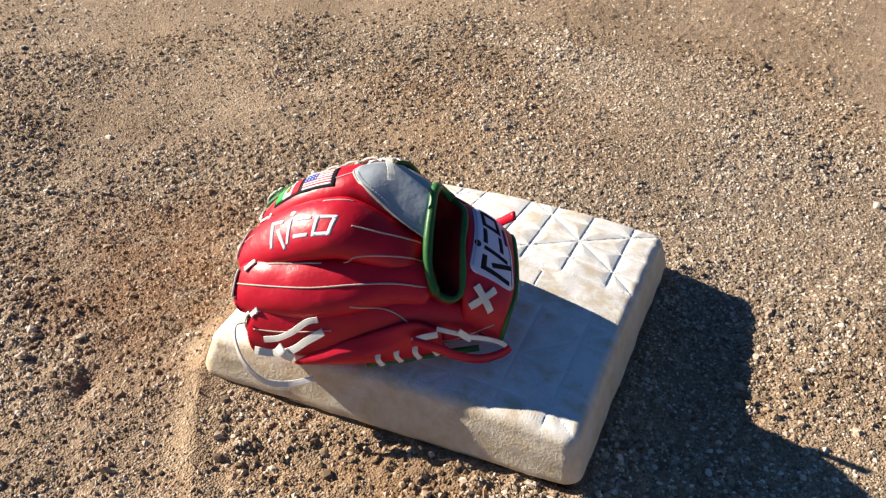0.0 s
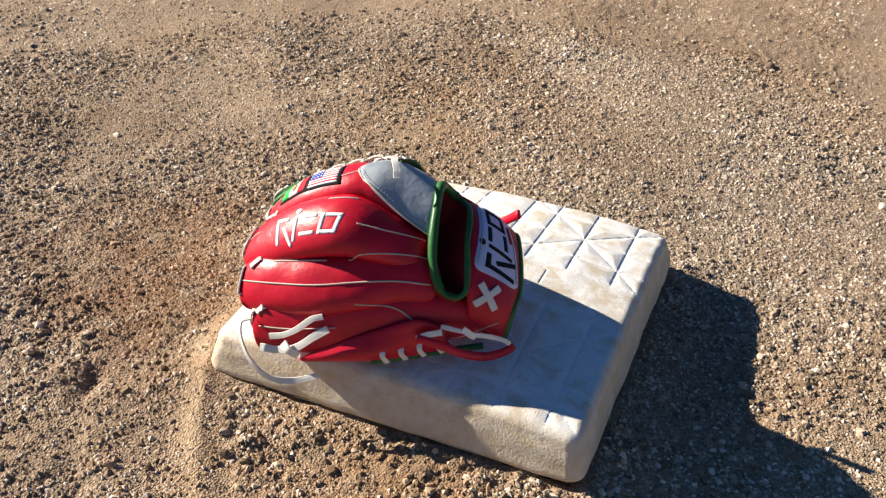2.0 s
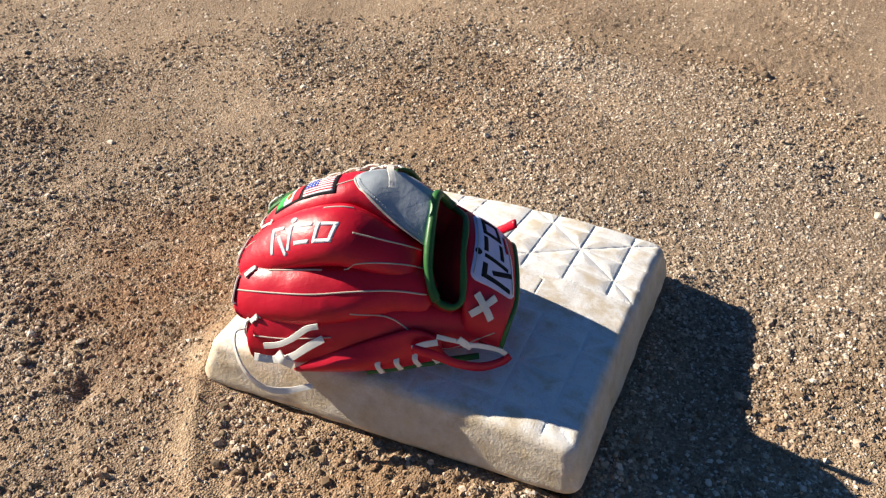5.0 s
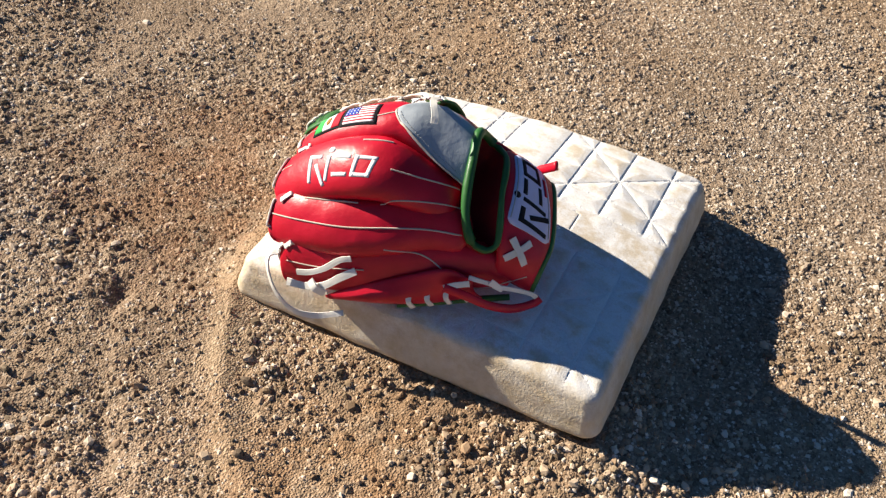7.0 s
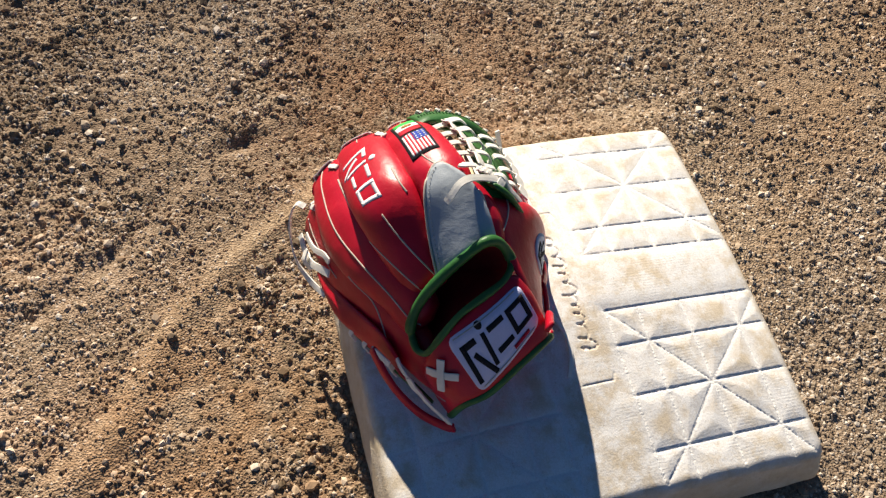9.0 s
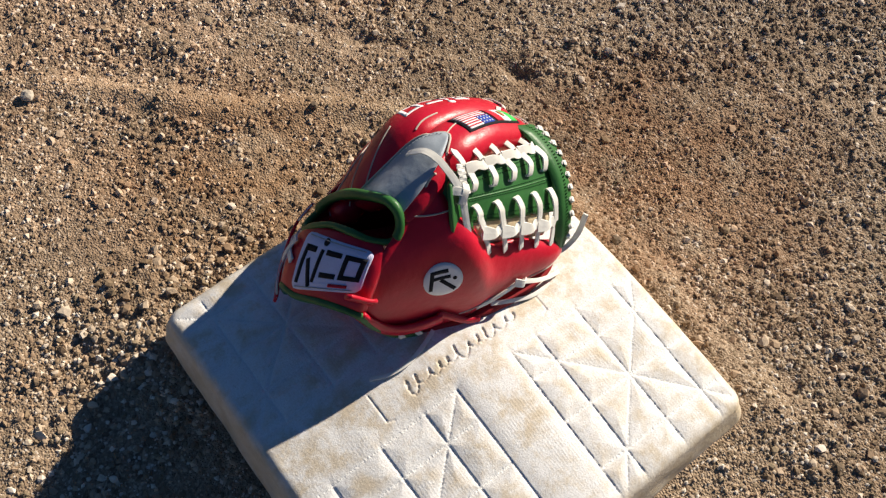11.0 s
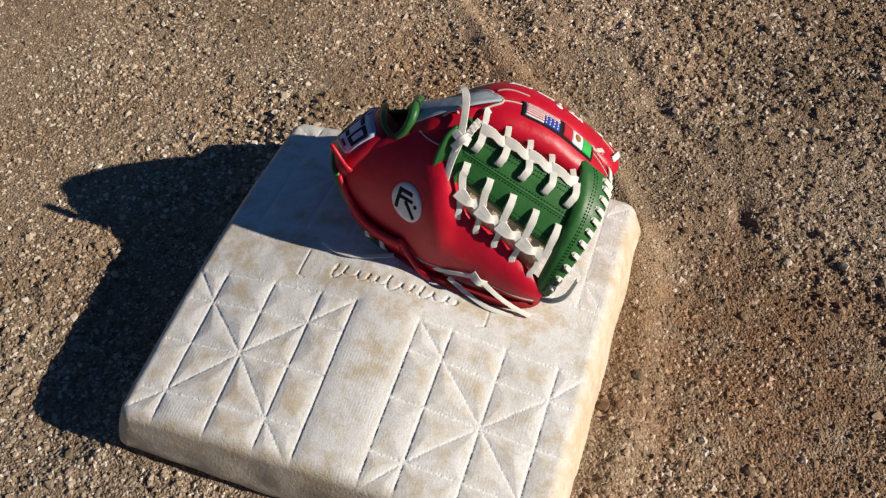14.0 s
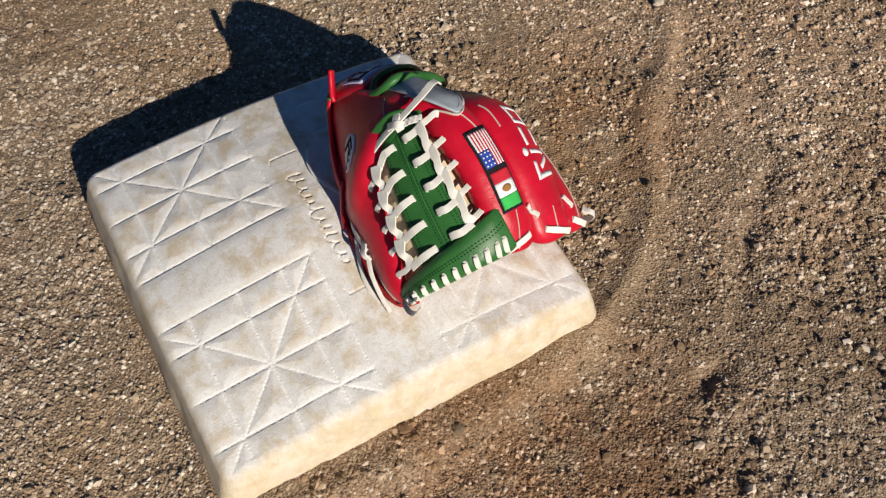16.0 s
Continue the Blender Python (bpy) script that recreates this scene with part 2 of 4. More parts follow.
def tube(path, radius, seg=8, closed=False, n=None, bm=None):
    """A round tube along a smooth path; radius a number or a function of 0..1."""
    bm = bm or bmesh.new()
    pts = spline(path, n or max(12, 6 * len(path)), closed)
    rows = []
    k = len(pts)
    side = None
    for i, p in enumerate(pts):
        t = (pts[(i + 1) % k] - pts[i - 1]) if closed else (pts[min(i + 1, k - 1)] - pts[max(i - 1, 0)])
        t.normalize()
        side = t.cross(V(0.31, 0.17, 0.93)).normalized() if side is None else (side - t * side.dot(t)).normalized()
        up = t.cross(side)
        r = radius(i / (k - 1)) if callable(radius) else radius
        rows.append([p + (side * math.cos(q) + up * math.sin(q)) * r for q in (2 * math.pi * s / seg for s in range(seg))])
    vs = grid_faces(bm, rows, close_u=closed, close_v=True)
    if not closed:
        bm.faces.new(vs[0])
        bm.faces.new(vs[-1])
    return bm


def ribbon(path, facing, width, thick=0.0016, n=None, bm=None, twist=0.0, flare=0.0):
    """A flat leather strip along a path; facing: one or more outward directions along it."""
    bm = bm or bmesh.new()
    pts = spline(path, n or max(8, 6 * len(path)))
    f = [facing] if not isinstance(facing, list) else facing
    k = len(pts)
    rows = []
    for i, p in enumerate(pts):
        t = (pts[min(i + 1, k - 1)] - pts[max(i - 1, 0)]).normalized()
        u = i / (k - 1) * (len(f) - 1)
        j = min(int(u), max(len(f) - 2, 0))
        nrm = Vector(f[j]).lerp(Vector(f[min(j + 1, len(f) - 1)]), u - j)
        s = t.cross(nrm).normalized()
        nrm = s.cross(t).normalized()
        if twist:
            a = twist * math.sin(i * 1.7)
            s, nrm = s * math.cos(a) + nrm * math.sin(a), nrm * math.cos(a) - s * math.sin(a)
        w, h = width / 2 * (0.96 + 0.04 * math.sin(i * 0.4 + 9 * path[0][0])) * (1 + flare * math.cos(2 * math.pi * i / (k - 1))), thick / 2
        rows.append([p + s * x * w + nrm * y * h for x, y in ((-1, 0), (-0.90, 0.85), (0, 1.0), (0.90, 0.85), (1, 0), (0.90, -0.9), (-0.90, -0.9))])
    vs = grid_faces(bm, rows, close_v=True)
    bm.faces.new(vs[0])
    bm.faces.new(vs[-1])
    return bm


def loft(sections, nu, nv, thick=0.003, bulge=0.0):
    """A leather sheet through sections (lists of points), with thickness and softened edges."""
    cols = [spline(s, nv) for s in sections]
    rows = [spline([c[j] for c in cols], nu) for j in range(nv)]
    rows = [[rows[j][i] for j in range(nv)] for i in range(nu)]
    nrm = []
    for i in range(nu):
        line = []
        for j in range(nv):
            a = rows[min(i + 1, nu - 1)][j] - rows[max(i - 1, 0)][j]
            b = rows[i][min(j + 1, nv - 1)] - rows[i][max(j - 1, 0)]
            line.append(a.cross(b).normalized())
        nrm.append(line)
    top, low = [], []
    for i in range(nu):
        top.append([])
        low.append([])
        for j in range(nv):
            e = min(i, nu - 1 - i, 1) * min(j, nv - 1 - j, 1)
            q = bulge * math.sin(math.pi * i / (nu - 1)) * math.sin(math.pi * j / (nv - 1))
            c = rows[i][j] + nrm[i][j] * q
            h = thick / 2 if e else thick / 6
            top[-1].append(c + nrm[i][j] * h)
            low[-1].append(c - nrm[i][j] * h)
    bm = bmesh.new()
    a = grid_faces(bm, top)
    b = grid_faces(bm, low)
    ring = [(i, 0) for i in range(nu)] + [(nu - 1, j) for j in range(1, nv)] + [(i, nv - 1) for i in range(nu - 2, -1, -1)] + [(0, j) for j in range(nv - 2, 0, -1)]
    for (i, j), (k, l) in zip(ring, ring[1:] + ring[:1]):
        bm.faces.new((a[i][j], a[k][l], b[k][l], b[i][j]))
    return bm


def stall(back, normals, widths, thicks, n=44, seg=26, power=2.4):
    """A padded finger stall under its back line, closed and rounded at both ends."""
    pts = spline(back, n)
    nr = spline(normals, n)
    wd = [q.x for q in spline([(w, 0, 0) for w in widths], n)]
    th = [q.x for q in spline([(w, 0, 0) for w in thicks], n)]
    rows = []
    for i, p in enumerate(pts):
        t = (pts[min(i + 1, n - 1)] - pts[max(i - 1, 0)]).normalized()
        s = t.cross(nr[i]).normalized()
        up = s.cross(t).normalized()
        u = i / (n - 1)
        cap = min(1.0, math.sqrt(max(0.0, 1 - max(0.0, (u - 0.90) / 0.10) ** 2)) * 0.97 + 0.03)
        cap *= min(1.0, math.sqrt(max(0.0, 1 - max(0.0, (0.04 - u) / 0.04) ** 2)) * 0.6 + 0.4)
        c = p - up * th[i] / 2
        row = []
        for q in range(seg):
            a = 2 * math.pi * q / seg
            x, y = math.cos(a), math.sin(a)
            x = math.copysign(abs(x) ** (2 / power), x)
            y = math.copysign(abs(y) ** (2 / power), y)
            wob = 0.0009 * noise.noise(p * 45 + V(x, y, 0) * 1.3)
            row.append(c + s * x * wd[i] / 2 * cap + up * (y * th[i] / 2 * cap + wob))
        rows.append(row)
    bm = bmesh.new()
    vs = grid_faces(bm, rows, close_v=True)
    bm.faces.new(vs[0])
    bm.faces.new(vs[-1])
    return bm


class Skin:
    """The outer surface of the parts built so far, to lay seams and patches on."""

    def __init__(self, obs):
        from mathutils.bvhtree import BVHTree
        vs, fs = [], []
        for o in obs:
            k = len(vs)
            vs += [v.co.copy() for v in o.data.vertices]
            fs += [[k + i for i in p.vertices] for p in o.data.polygons]
        self.tree = BVHTree.FromPolygons(vs, fs)

    def drop(self, p, way, lift=0.0):
        """p moved along way (an outward direction) onto the surface."""
        w = Vector(way).normalized()
        hit, nrm, _, _ = self.tree.ray_cast(Vector(p) + w * 0.06, -w, 0.12)
        if hit is None:
            hit, nrm, _, _ = self.tree.find_nearest(Vector(p))
        if nrm.dot(w) < 0:
            nrm = -nrm
        return hit + nrm * lift, nrm


def seam(skin, path, way, r, lift=0.0, n=None, seg=6):
    n = n or max(14, 8 * len(path))
    pts = [skin.drop(p, way, lift)[0] for p in spline(path, n)]
    for _ in range(2):
        pts = [pts[0]] + [(pts[i - 1] + pts[i] * 2 + pts[i + 1]) / 4 for i in range(1, len(pts) - 1)] + [pts[-1]]
    return tube(pts, r, seg, n=len(pts) * 2)


def stitches(pts, nrm, size, gap, width):
    """Short thread dashes along a row of points."""
    bm = bmesh.new()
    run = 0.0
    last = pts[0]
    for i in range(1, len(pts)):
        d = pts[i] - last
        run += d.length
        if run >= gap and d.length > 1e-6:
            run = 0
            t = d.normalized()
            n = Vector(nrm[i] if isinstance(nrm, list) else nrm).normalized()
            s = t.cross(n).normalized()
            m = Matrix((t * size, s * width, n * width * 0.8)).transposed().to_4x4()
            m.translation = pts[i]
            bmesh.ops.create_icosphere(bm, subdivisions=1, radius=0.5, matrix=m)
        last = pts[i]
    return bm


def stroke(points, w):
    """A flat polyline of width w as quads of (s, t), finely cut."""
    quads = []
    for (a, b), (c, d) in zip(points, points[1:]):
        l = math.hypot(c - a, d - b)
        ux, uy = (c - a) / l, (d - b) / l
        px, py = -uy * w / 2, ux * w / 2
        a, b, c, d = a - ux * w * 0.45, b - uy * w * 0.45, c + ux * w * 0.45, d + uy * w * 0.45
        k = max(2, int(l / 0.05))
        for i in range(k):
            e, f = i / k, (i + 1) / k
            quads.append([(a + (c - a) * e + px, b + (d - b) * e + py), (a + (c - a) * f + px, b + (d - b) * f + py), (a + (c - a) * f - px, b + (d - b) * f - py), (a + (c - a) * e - px, b + (d - b) * e - py)])
    return quads


def block(s0, t0, s1, t1, k=8, m=4, slant=0.0):
    q = []
    for i in range(k):
        for j in range(m):
            a, b = s0 + (s1 - s0) * i / k, s0 + (s1 - s0) * (i + 1) / k
            c, d = t0 + (t1 - t0) * j / m, t0 + (t1 - t0) * (j + 1) / m
            q.append([(a + slant * c, c), (b + slant * c, c), (b + slant * d, d), (a + slant * d, d)])
    return q


def disc(cs, ct, rs, rt, k=28, rings=3):
    q = []
    for r in range(rings):
        for i in range(k):
            a, b = 2 * math.pi * i / k, 2 * math.pi * (i + 1) / k
            f, g = r / rings, (r + 1) / rings
            q.append([(cs + rs * h * math.cos(x), ct + rt * h * math.sin(x)) for h, x in ((f, a), (g, a), (g, b), (f, b))])
    return q


def rounded(s0, t0, s1, t1, rad_s, rad_t, k=16):
    """A rectangle with rounded corners, cut in strips."""
    q = []

    def ends(s):
        d = max(0.0, (s0 + rad_s - s) / rad_s, (s - s1 + rad_s) / rad_s)
        c = rad_t * (1 - math.sqrt(max(0.0, 1 - d * d)))
        return t0 + c, t1 - c
    cuts = sorted({s0 + (s1 - s0) * i / k for i in range(k + 1)} | {s0 + rad_s * f for f in (0.08, 0.25, 0.5)} | {s1 - rad_s * f for f in (0.08, 0.25, 0.5)})
    for a, b in zip(cuts, cuts[1:]):
        (c, d), (e, f) = ends(a), ends(b)
        for j in range(6):
            g, h = j / 6, (j + 1) / 6
            q.append([(a, c + (d - c) * g), (b, e + (f - e) * g), (b, e + (f - e) * h), (a, c + (d - c) * h)])
    return q


def applique(skin, corners, way, quads, lift, thick=0.0008):
    """Cloth or thread shapes, drawn in (s, t) of a four-cornered field, laid on the skin."""
    c00, c10, c11, c01 = (Vector(c) for c in corners)
    bm = bmesh.new()
    seen = {}

    def put(s, t):
        key = (round(s, 4), round(t, 4))
        if key not in seen:
            p = c00 * (1 - s) * (1 - t) + c10 * s * (1 - t) + c11 * s * t + c01 * (1 - s) * t
            hit, nrm = skin.drop(p, way, lift)
            w = Vector(way).normalized()
            seen[key] = (bm.verts.new(hit), bm.verts.new(hit - w * thick))
        return seen[key]
    edges = {}
    for q in quads:
        vs = []
        for s, t in q:
            v = put(s, t)
            if v not in vs:
                vs.append(v)
        if len(vs) < 3:
            continue
        try:
            bm.faces.new([v[0] for v in vs])
        except ValueError:
            continue
        for a, b in zip(vs, vs[1:] + vs[:1]):
            k = frozenset((id(a), id(b)))
            edges.setdefault(k, []).append((a, b))
    for e in edges.values():
        if len(e) == 1:
            a, b = e[0]
            try:
                bm.faces.new((a[0], b[0], b[1], a[1]))
            except ValueError:
                pass
    return bm


# ---- ground ----
TABLE = np.random.RandomState(7).rand(512, 512)


def lattice(x, y, f, k=0):
    """Smooth value noise in 0..1 at f cells a metre."""
    x, y = np.asarray(x) * f + 37.3 * k + 900, np.asarray(y) * f + 11.9 * k + 900
    i, j = np.floor(x).astype(int), np.floor(y).astype(int)
    u, v = x - i, y - j
    u, v = u * u * (3 - 2 * u), v * v * (3 - 2 * v)
    g = lambda a, b: TABLE[(i + a) % 512, (j + b + 131 * k) % 512]
    return (g(0, 0) * (1 - u) + g(1, 0) * u) * (1 - v) + (g(0, 1) * (1 - u) + g(1, 1) * u) * v


def to_line(x, y, pts):
    d = np.full(np.shape(x), 9.0)
    for (a, b), (c, e) in zip(pts, pts[1:]):
        ux, uy = c - a, e - b
        q = np.clip(((x - a) * ux + (y - b) * uy) / (ux * ux + uy * uy), 0, 1)
        d = np.minimum(d, np.hypot(x - a - q * ux, y - b - q * uy))
    return d


DRIFT = [(0.222, -0.20), (0.226, -0.05), (0.222, 0.06), (0.213, 0.13), (0.198, 0.19), (0.165, 0.252), (0.137, 0.297), (0.100, 0.338), (0.055, 0.372), (0.010, 0.395), (-0.035, 0.440), (-0.085, 0.505), (-0.150, 0.560)]
SCUFF = [(-0.03, 0.606), (0.04, 0.530), (0.128, 0.479), (0.19, 0.39), (0.247, 0.339), (0.284, 0.292), (0.299, 0.242), (0.30, 0.17)]


def sandy(x, y):
    """How far fine pale sand covers the dirt, 0..1."""
    d = to_line(x, y, DRIFT) + 0.030 * (lattice(x, y, 18, 1) - 0.5) + 0.022 * (lattice(x, y, 60, 2) - 0.5)
    s = np.clip((0.030 - d) / 0.022, 0, 1)
    s = s * np.clip(0.40 + 4.5 * (np.asarray(y) - 0.02), 0.35, 1) * np.clip(0.70 + 1.2 * (lattice(x, y, 12, 18) - 0.35), 0.3, 1)
    far = np.clip((lattice(x, y, 7, 3) - 0.66) * 3.0, 0, 0.30)
    return np.maximum(s, far)


def coarse(x, y):
    """How cloddy the dirt is, 0..1: raked clods to the north-east and beside the base, packed tread elsewhere."""
    x, y = np.asarray(x), np.asarray(y)
    raked = np.clip((x * 0.75 + y * 0.66 - 0.37 + 0.10 * (lattice(x, y, 9, 19) - 0.5)) / 0.07, 0, 1)
    beside = np.clip((0.34 - np.maximum(np.abs(x + 0.04), np.abs(y))) / 0.08, 0, 1) * (y > 0.10) * (x < 0.16)
    loose = np.clip((lattice(x, y, 4.5, 4) - 0.42) * 1.8, 0, 0.42)
    return np.clip(np.maximum(np.maximum(0.62 * raked, 0.80 * beside), loose) + 0.12, 0, 1) * (1 - 0.85 * sandy(x, y))


def gravel(x, y):
    """Loose pale gravel, 0..1: south-west of the base and out to the east."""
    out = np.zeros(np.shape(x))
    for cx, cy, r in ((-0.22, -0.36, 0.30), (0.50, 0.28, 0.16), (-0.05, -0.62, 0.30)):
        d = np.hypot(np.asarray(x) - cx, np.asarray(y) - cy) + 0.16 * (lattice(x, y, 9, 28) - 0.5)
        out = np.maximum(out, np.clip((r - d) / 0.08, 0, 1))
    return out


def height(x, y):
    x, y = np.asarray(x, float), np.asarray(y, float)
    near = np.clip(2.2 - np.hypot(x, y), 0, 1)
    c, s = coarse(x, y), sandy(x, y)
    wide = np.clip(2.6 - np.hypot(x, y), 0, 1)
    h = wide * (0.012 * (lattice(x, y, 3, 5) - 0.5) + 0.008 * (lattice(x, y, 9, 6) - 0.5) * (0.4 + c))
    lump = 0.0078 * np.maximum(0, lattice(x, y, 88, 8) - 0.50) + 0.0072 * np.maximum(0, lattice(x, y, 150, 17) - 0.48) + 0.0045 * np.maximum(0, lattice(x, y, 52, 20) - 0.62)
    h += near * (0.25 + 0.75 * c) * (0.0030 * (lattice(x, y, 42, 7) - 0.5) + lump) * (1 - 0.80 * s)
    h += near * 0.0007 * (lattice(x, y, 230, 23) - 0.5)
    ridge = to_line(x, y, DRIFT) + 0.014 * (lattice(x, y, 16, 24) - 0.5)
    h += 0.0080 * np.exp(-(ridge / 0.017) ** 2) * (0.55 + 0.6 * lattice(x, y, 11, 25))
    h -= (0.001 + 0.009 * np.clip(lattice(x, y, 26, 15) - 0.45, 0, 1)) * np.exp(-(to_line(x, y, SCUFF) / 0.011) ** 2)
    h += 0.0015 * np.exp(-((to_line(x, y, SCUFF) - 0.03) / 0.018) ** 2)
    lean = np.clip(0.010 + 0.06 * np.clip(x - np.abs(y) * 0.45, 0, 0.2), 0, 0.013) + 0.0012 * lattice(x, y, 14, 16)
    h += lean * np.clip((0.262 - np.maximum(np.abs(x), np.abs(y))) / 0.065, 0, 1)
    under = np.clip((0.1915 - np.maximum(np.abs(x), np.abs(y))) / 0.015, 0, 1)
    return h * (1 - under) - 0.004 * under - 0.002


def build_ground():
    fine = np.arange(-0.60, 0.6001, 0.0030)
    ring = np.arange(0.606, 1.2501, 0.0065)
    step = np.concatenate([-ring[::-1], fine, ring])
    out = ring[-1] + np.cumsum(0.006 * 1.22 ** np.arange(1, 42))
    xs = np.concatenate([-out[::-1], step, out])
    n = len(xs)
    gx, gy = np.meshgrid(xs, xs, indexing="ij")
    gz = height(gx, gy)
    co = np.stack([gx, gy, gz], -1).reshape(-1, 3)
    idx = np.arange(n * n).reshape(n, n)
    f = np.stack([idx[:-1, :-1], idx[1:, :-1], idx[1:, 1:], idx[:-1, 1:]], -1).reshape(-1, 4)
    me = bpy.data.meshes.new("ground")
    me.from_pydata(co, [], f)
    me.polygons.foreach_set("use_smooth", np.ones(len(f), bool))
    at = me.attributes.new("sand", "FLOAT", "POINT")
    at.data.foreach_set("value", sandy(gx, gy).reshape(-1).astype(np.float32))
    me.materials.append(DIRT)
    return tagged(new("ground", me), "brown sandy infield dirt with clods and scuffed drifts", "ground", kind="structure")


build_ground()


def ico():
    p = (1 + 5 ** 0.5) / 2
    v = np.array([(-1, p, 0), (1, p, 0), (-1, -p, 0), (1, -p, 0), (0, -1, p), (0, 1, p), (0, -1, -p), (0, 1, -p), (p, 0, -1), (p, 0, 1), (-p, 0, -1), (-p, 0, 1)], float)
    v /= np.linalg.norm(v[0])
    f = []
    for a in range(12):
        for b in range(a + 1, 12):
            for c in range(b + 1, 12):
                q = v[[a, b, c]]
                if max(np.linalg.norm(q[0] - q[1]), np.linalg.norm(q[1] - q[2]), np.linalg.norm(q[0] - q[2])) < 1.2:
                    f.append((a, b, c) if np.dot(np.cross(q[1] - q[0], q[2] - q[0]), q[0]) > 0 else (a, c, b))
    return v, np.array(f)


def cone():
    """A squat five-sided chip, its foot sunk in the dirt."""
    v = np.array([(math.cos(a), math.sin(a), -0.45) for a in (0, 1.26, 2.51, 3.77, 5.03)] + [(0, 0, 0.80)], float)
    return v, np.array([(0, 1, 5), (1, 2, 5), (2, 3, 5), (3, 4, 5), (4, 0, 5)])


def octa():
    v = np.array([(1, 0, 0), (0, 1, 0), (-1, 0, 0), (0, -1, 0), (0, 0, 1), (0, 0, -1)], float)
    return v, np.array([(0, 1, 4), (1, 2, 4), (2, 3, 4), (3, 0, 4), (1, 0, 5), (2, 1, 5), (3, 2, 5), (0, 3, 5)])


def grit(name, count, reach, size, spread, label, seed, keep, shape=octa, top=1.9):
    """Loose grains strewn over the dirt, each its own little stone, in one mesh."""
    rs = np.random.RandomState(seed)
    r = np.sqrt(reach[0] ** 2 + (reach[1] ** 2 - reach[0] ** 2) * rs.rand(count * 4))
    a = rs.rand(count * 4) * 2 * np.pi
    x, y = r * np.cos(a) + 0.05, r * np.sin(a)
    ok = (np.maximum(np.abs(x), np.abs(y)) > 0.200) & (rs.rand(count * 4) < keep(x, y))
    x, y = x[ok][:count], y[ok][:count]
    k = len(x)
    v, f = shape()
    nv = len(v)
    rad = np.minimum(size * np.exp(rs.randn(k) * spread), size * top)
    pts = v[None] * (0.65 + 0.70 * rs.rand(k, nv, 1))
    pts = pts * (np.array([1, 1, 0.72]) * (0.75 + 0.5 * rs.rand(k, 1, 3)))
    t = rs.rand(k) * 2 * np.pi
    ct, st = np.cos(t)[:, None], np.sin(t)[:, None]
    pts = np.stack([pts[..., 0] * ct - pts[..., 1] * st, pts[..., 0] * st + pts[..., 1] * ct, pts[..., 2]], -1) * rad[:, None, None]
    z = height(x, y) + rad * (-0.25 + 0.40 * rs.rand(k) + 0.20 * coarse(x, y))
    pts += np.stack([x, y, z], -1)[:, None]
    faces = (f[None] + nv * np.arange(k)[:, None, None]).reshape(-1, 3)
    me = bpy.data.meshes.new(name)
    me.from_pydata(pts.reshape(-1, 3), [], faces)
    at = me.attributes.new("gravel", "FLOAT", "POINT")
    at.data.foreach_set("value", np.repeat(0.6 * gravel(x, y), nv).astype(np.float32))
    if shape is cone:
        me.polygons.foreach_set("use_smooth", np.ones(len(faces), bool))
    me.materials.append(PEBBLE)
    return tagged(new(name, me), label, "grit", kind="stuff")


bare = lambda x, y: np.clip(0.55 + 1.3 * (lattice(x, y, 8, 21) - 0.45) + 0.8 * (lattice(x, y, 30, 22) - 0.5) + 0.20 * coarse(x, y) + 0.45 * gravel(x, y), 0.22, 1) * (1 - 0.62 * sandy(x, y))
crumbs = lambda x, y: np.clip(0.30 + 1.1 * (lattice(x, y, 14, 26) - 0.45) + 0.7 * (lattice(x, y, 45, 27) - 0.5) + 0.45 * coarse(x, y) + 0.45 * gravel(x, y), 0.08, 1) * (1 - 0.80 * sandy(x, y))
clods = lambda x, y: np.clip(0.02 + 0.98 * coarse(x, y) ** 1.5, 0, 1) * (1 - 0.9 * sandy(x, y))
grit("fine_grit", 190000, (0.0, 0.86), 0.0016, 0.38, "fine brown and grey grit strewn on dirt", 3, bare, cone)
southern = lambda x, y: bare(x, y) * np.where(y < -0.2, 1.0, 0.35)
grit("outer_grit", 54000, (0.80, 1.60), 0.0026, 0.40, "fine brown grit strewn on dirt farther out", 4, southern, cone)
grit("dirt_crumbs", 74000, (0.0, 0.95), 0.0022, 0.30, "angular brown crumbs of dried dirt", 6, crumbs, octa, 1.8)
grit("dirt_clods", 9000, (0.0, 1.0), 0.0030, 0.30, "crumbly brown dirt clods and small stones", 5, clods, ico, 1.8)


# ---- base ----
HALF, CORNER = 0.190, 0.015


def tilt(x, y):
    """The base lies a little askew: lower to the east, higher to the north."""
    return -0.030 * x + 0.026 * y


def crown(x, y):
    """Height of the domed top, before seams."""
    return 0.0915 - 0.16 * (np.sqrt(x * x + y * y + 0.05 ** 2) - 0.05) + tilt(x, y)


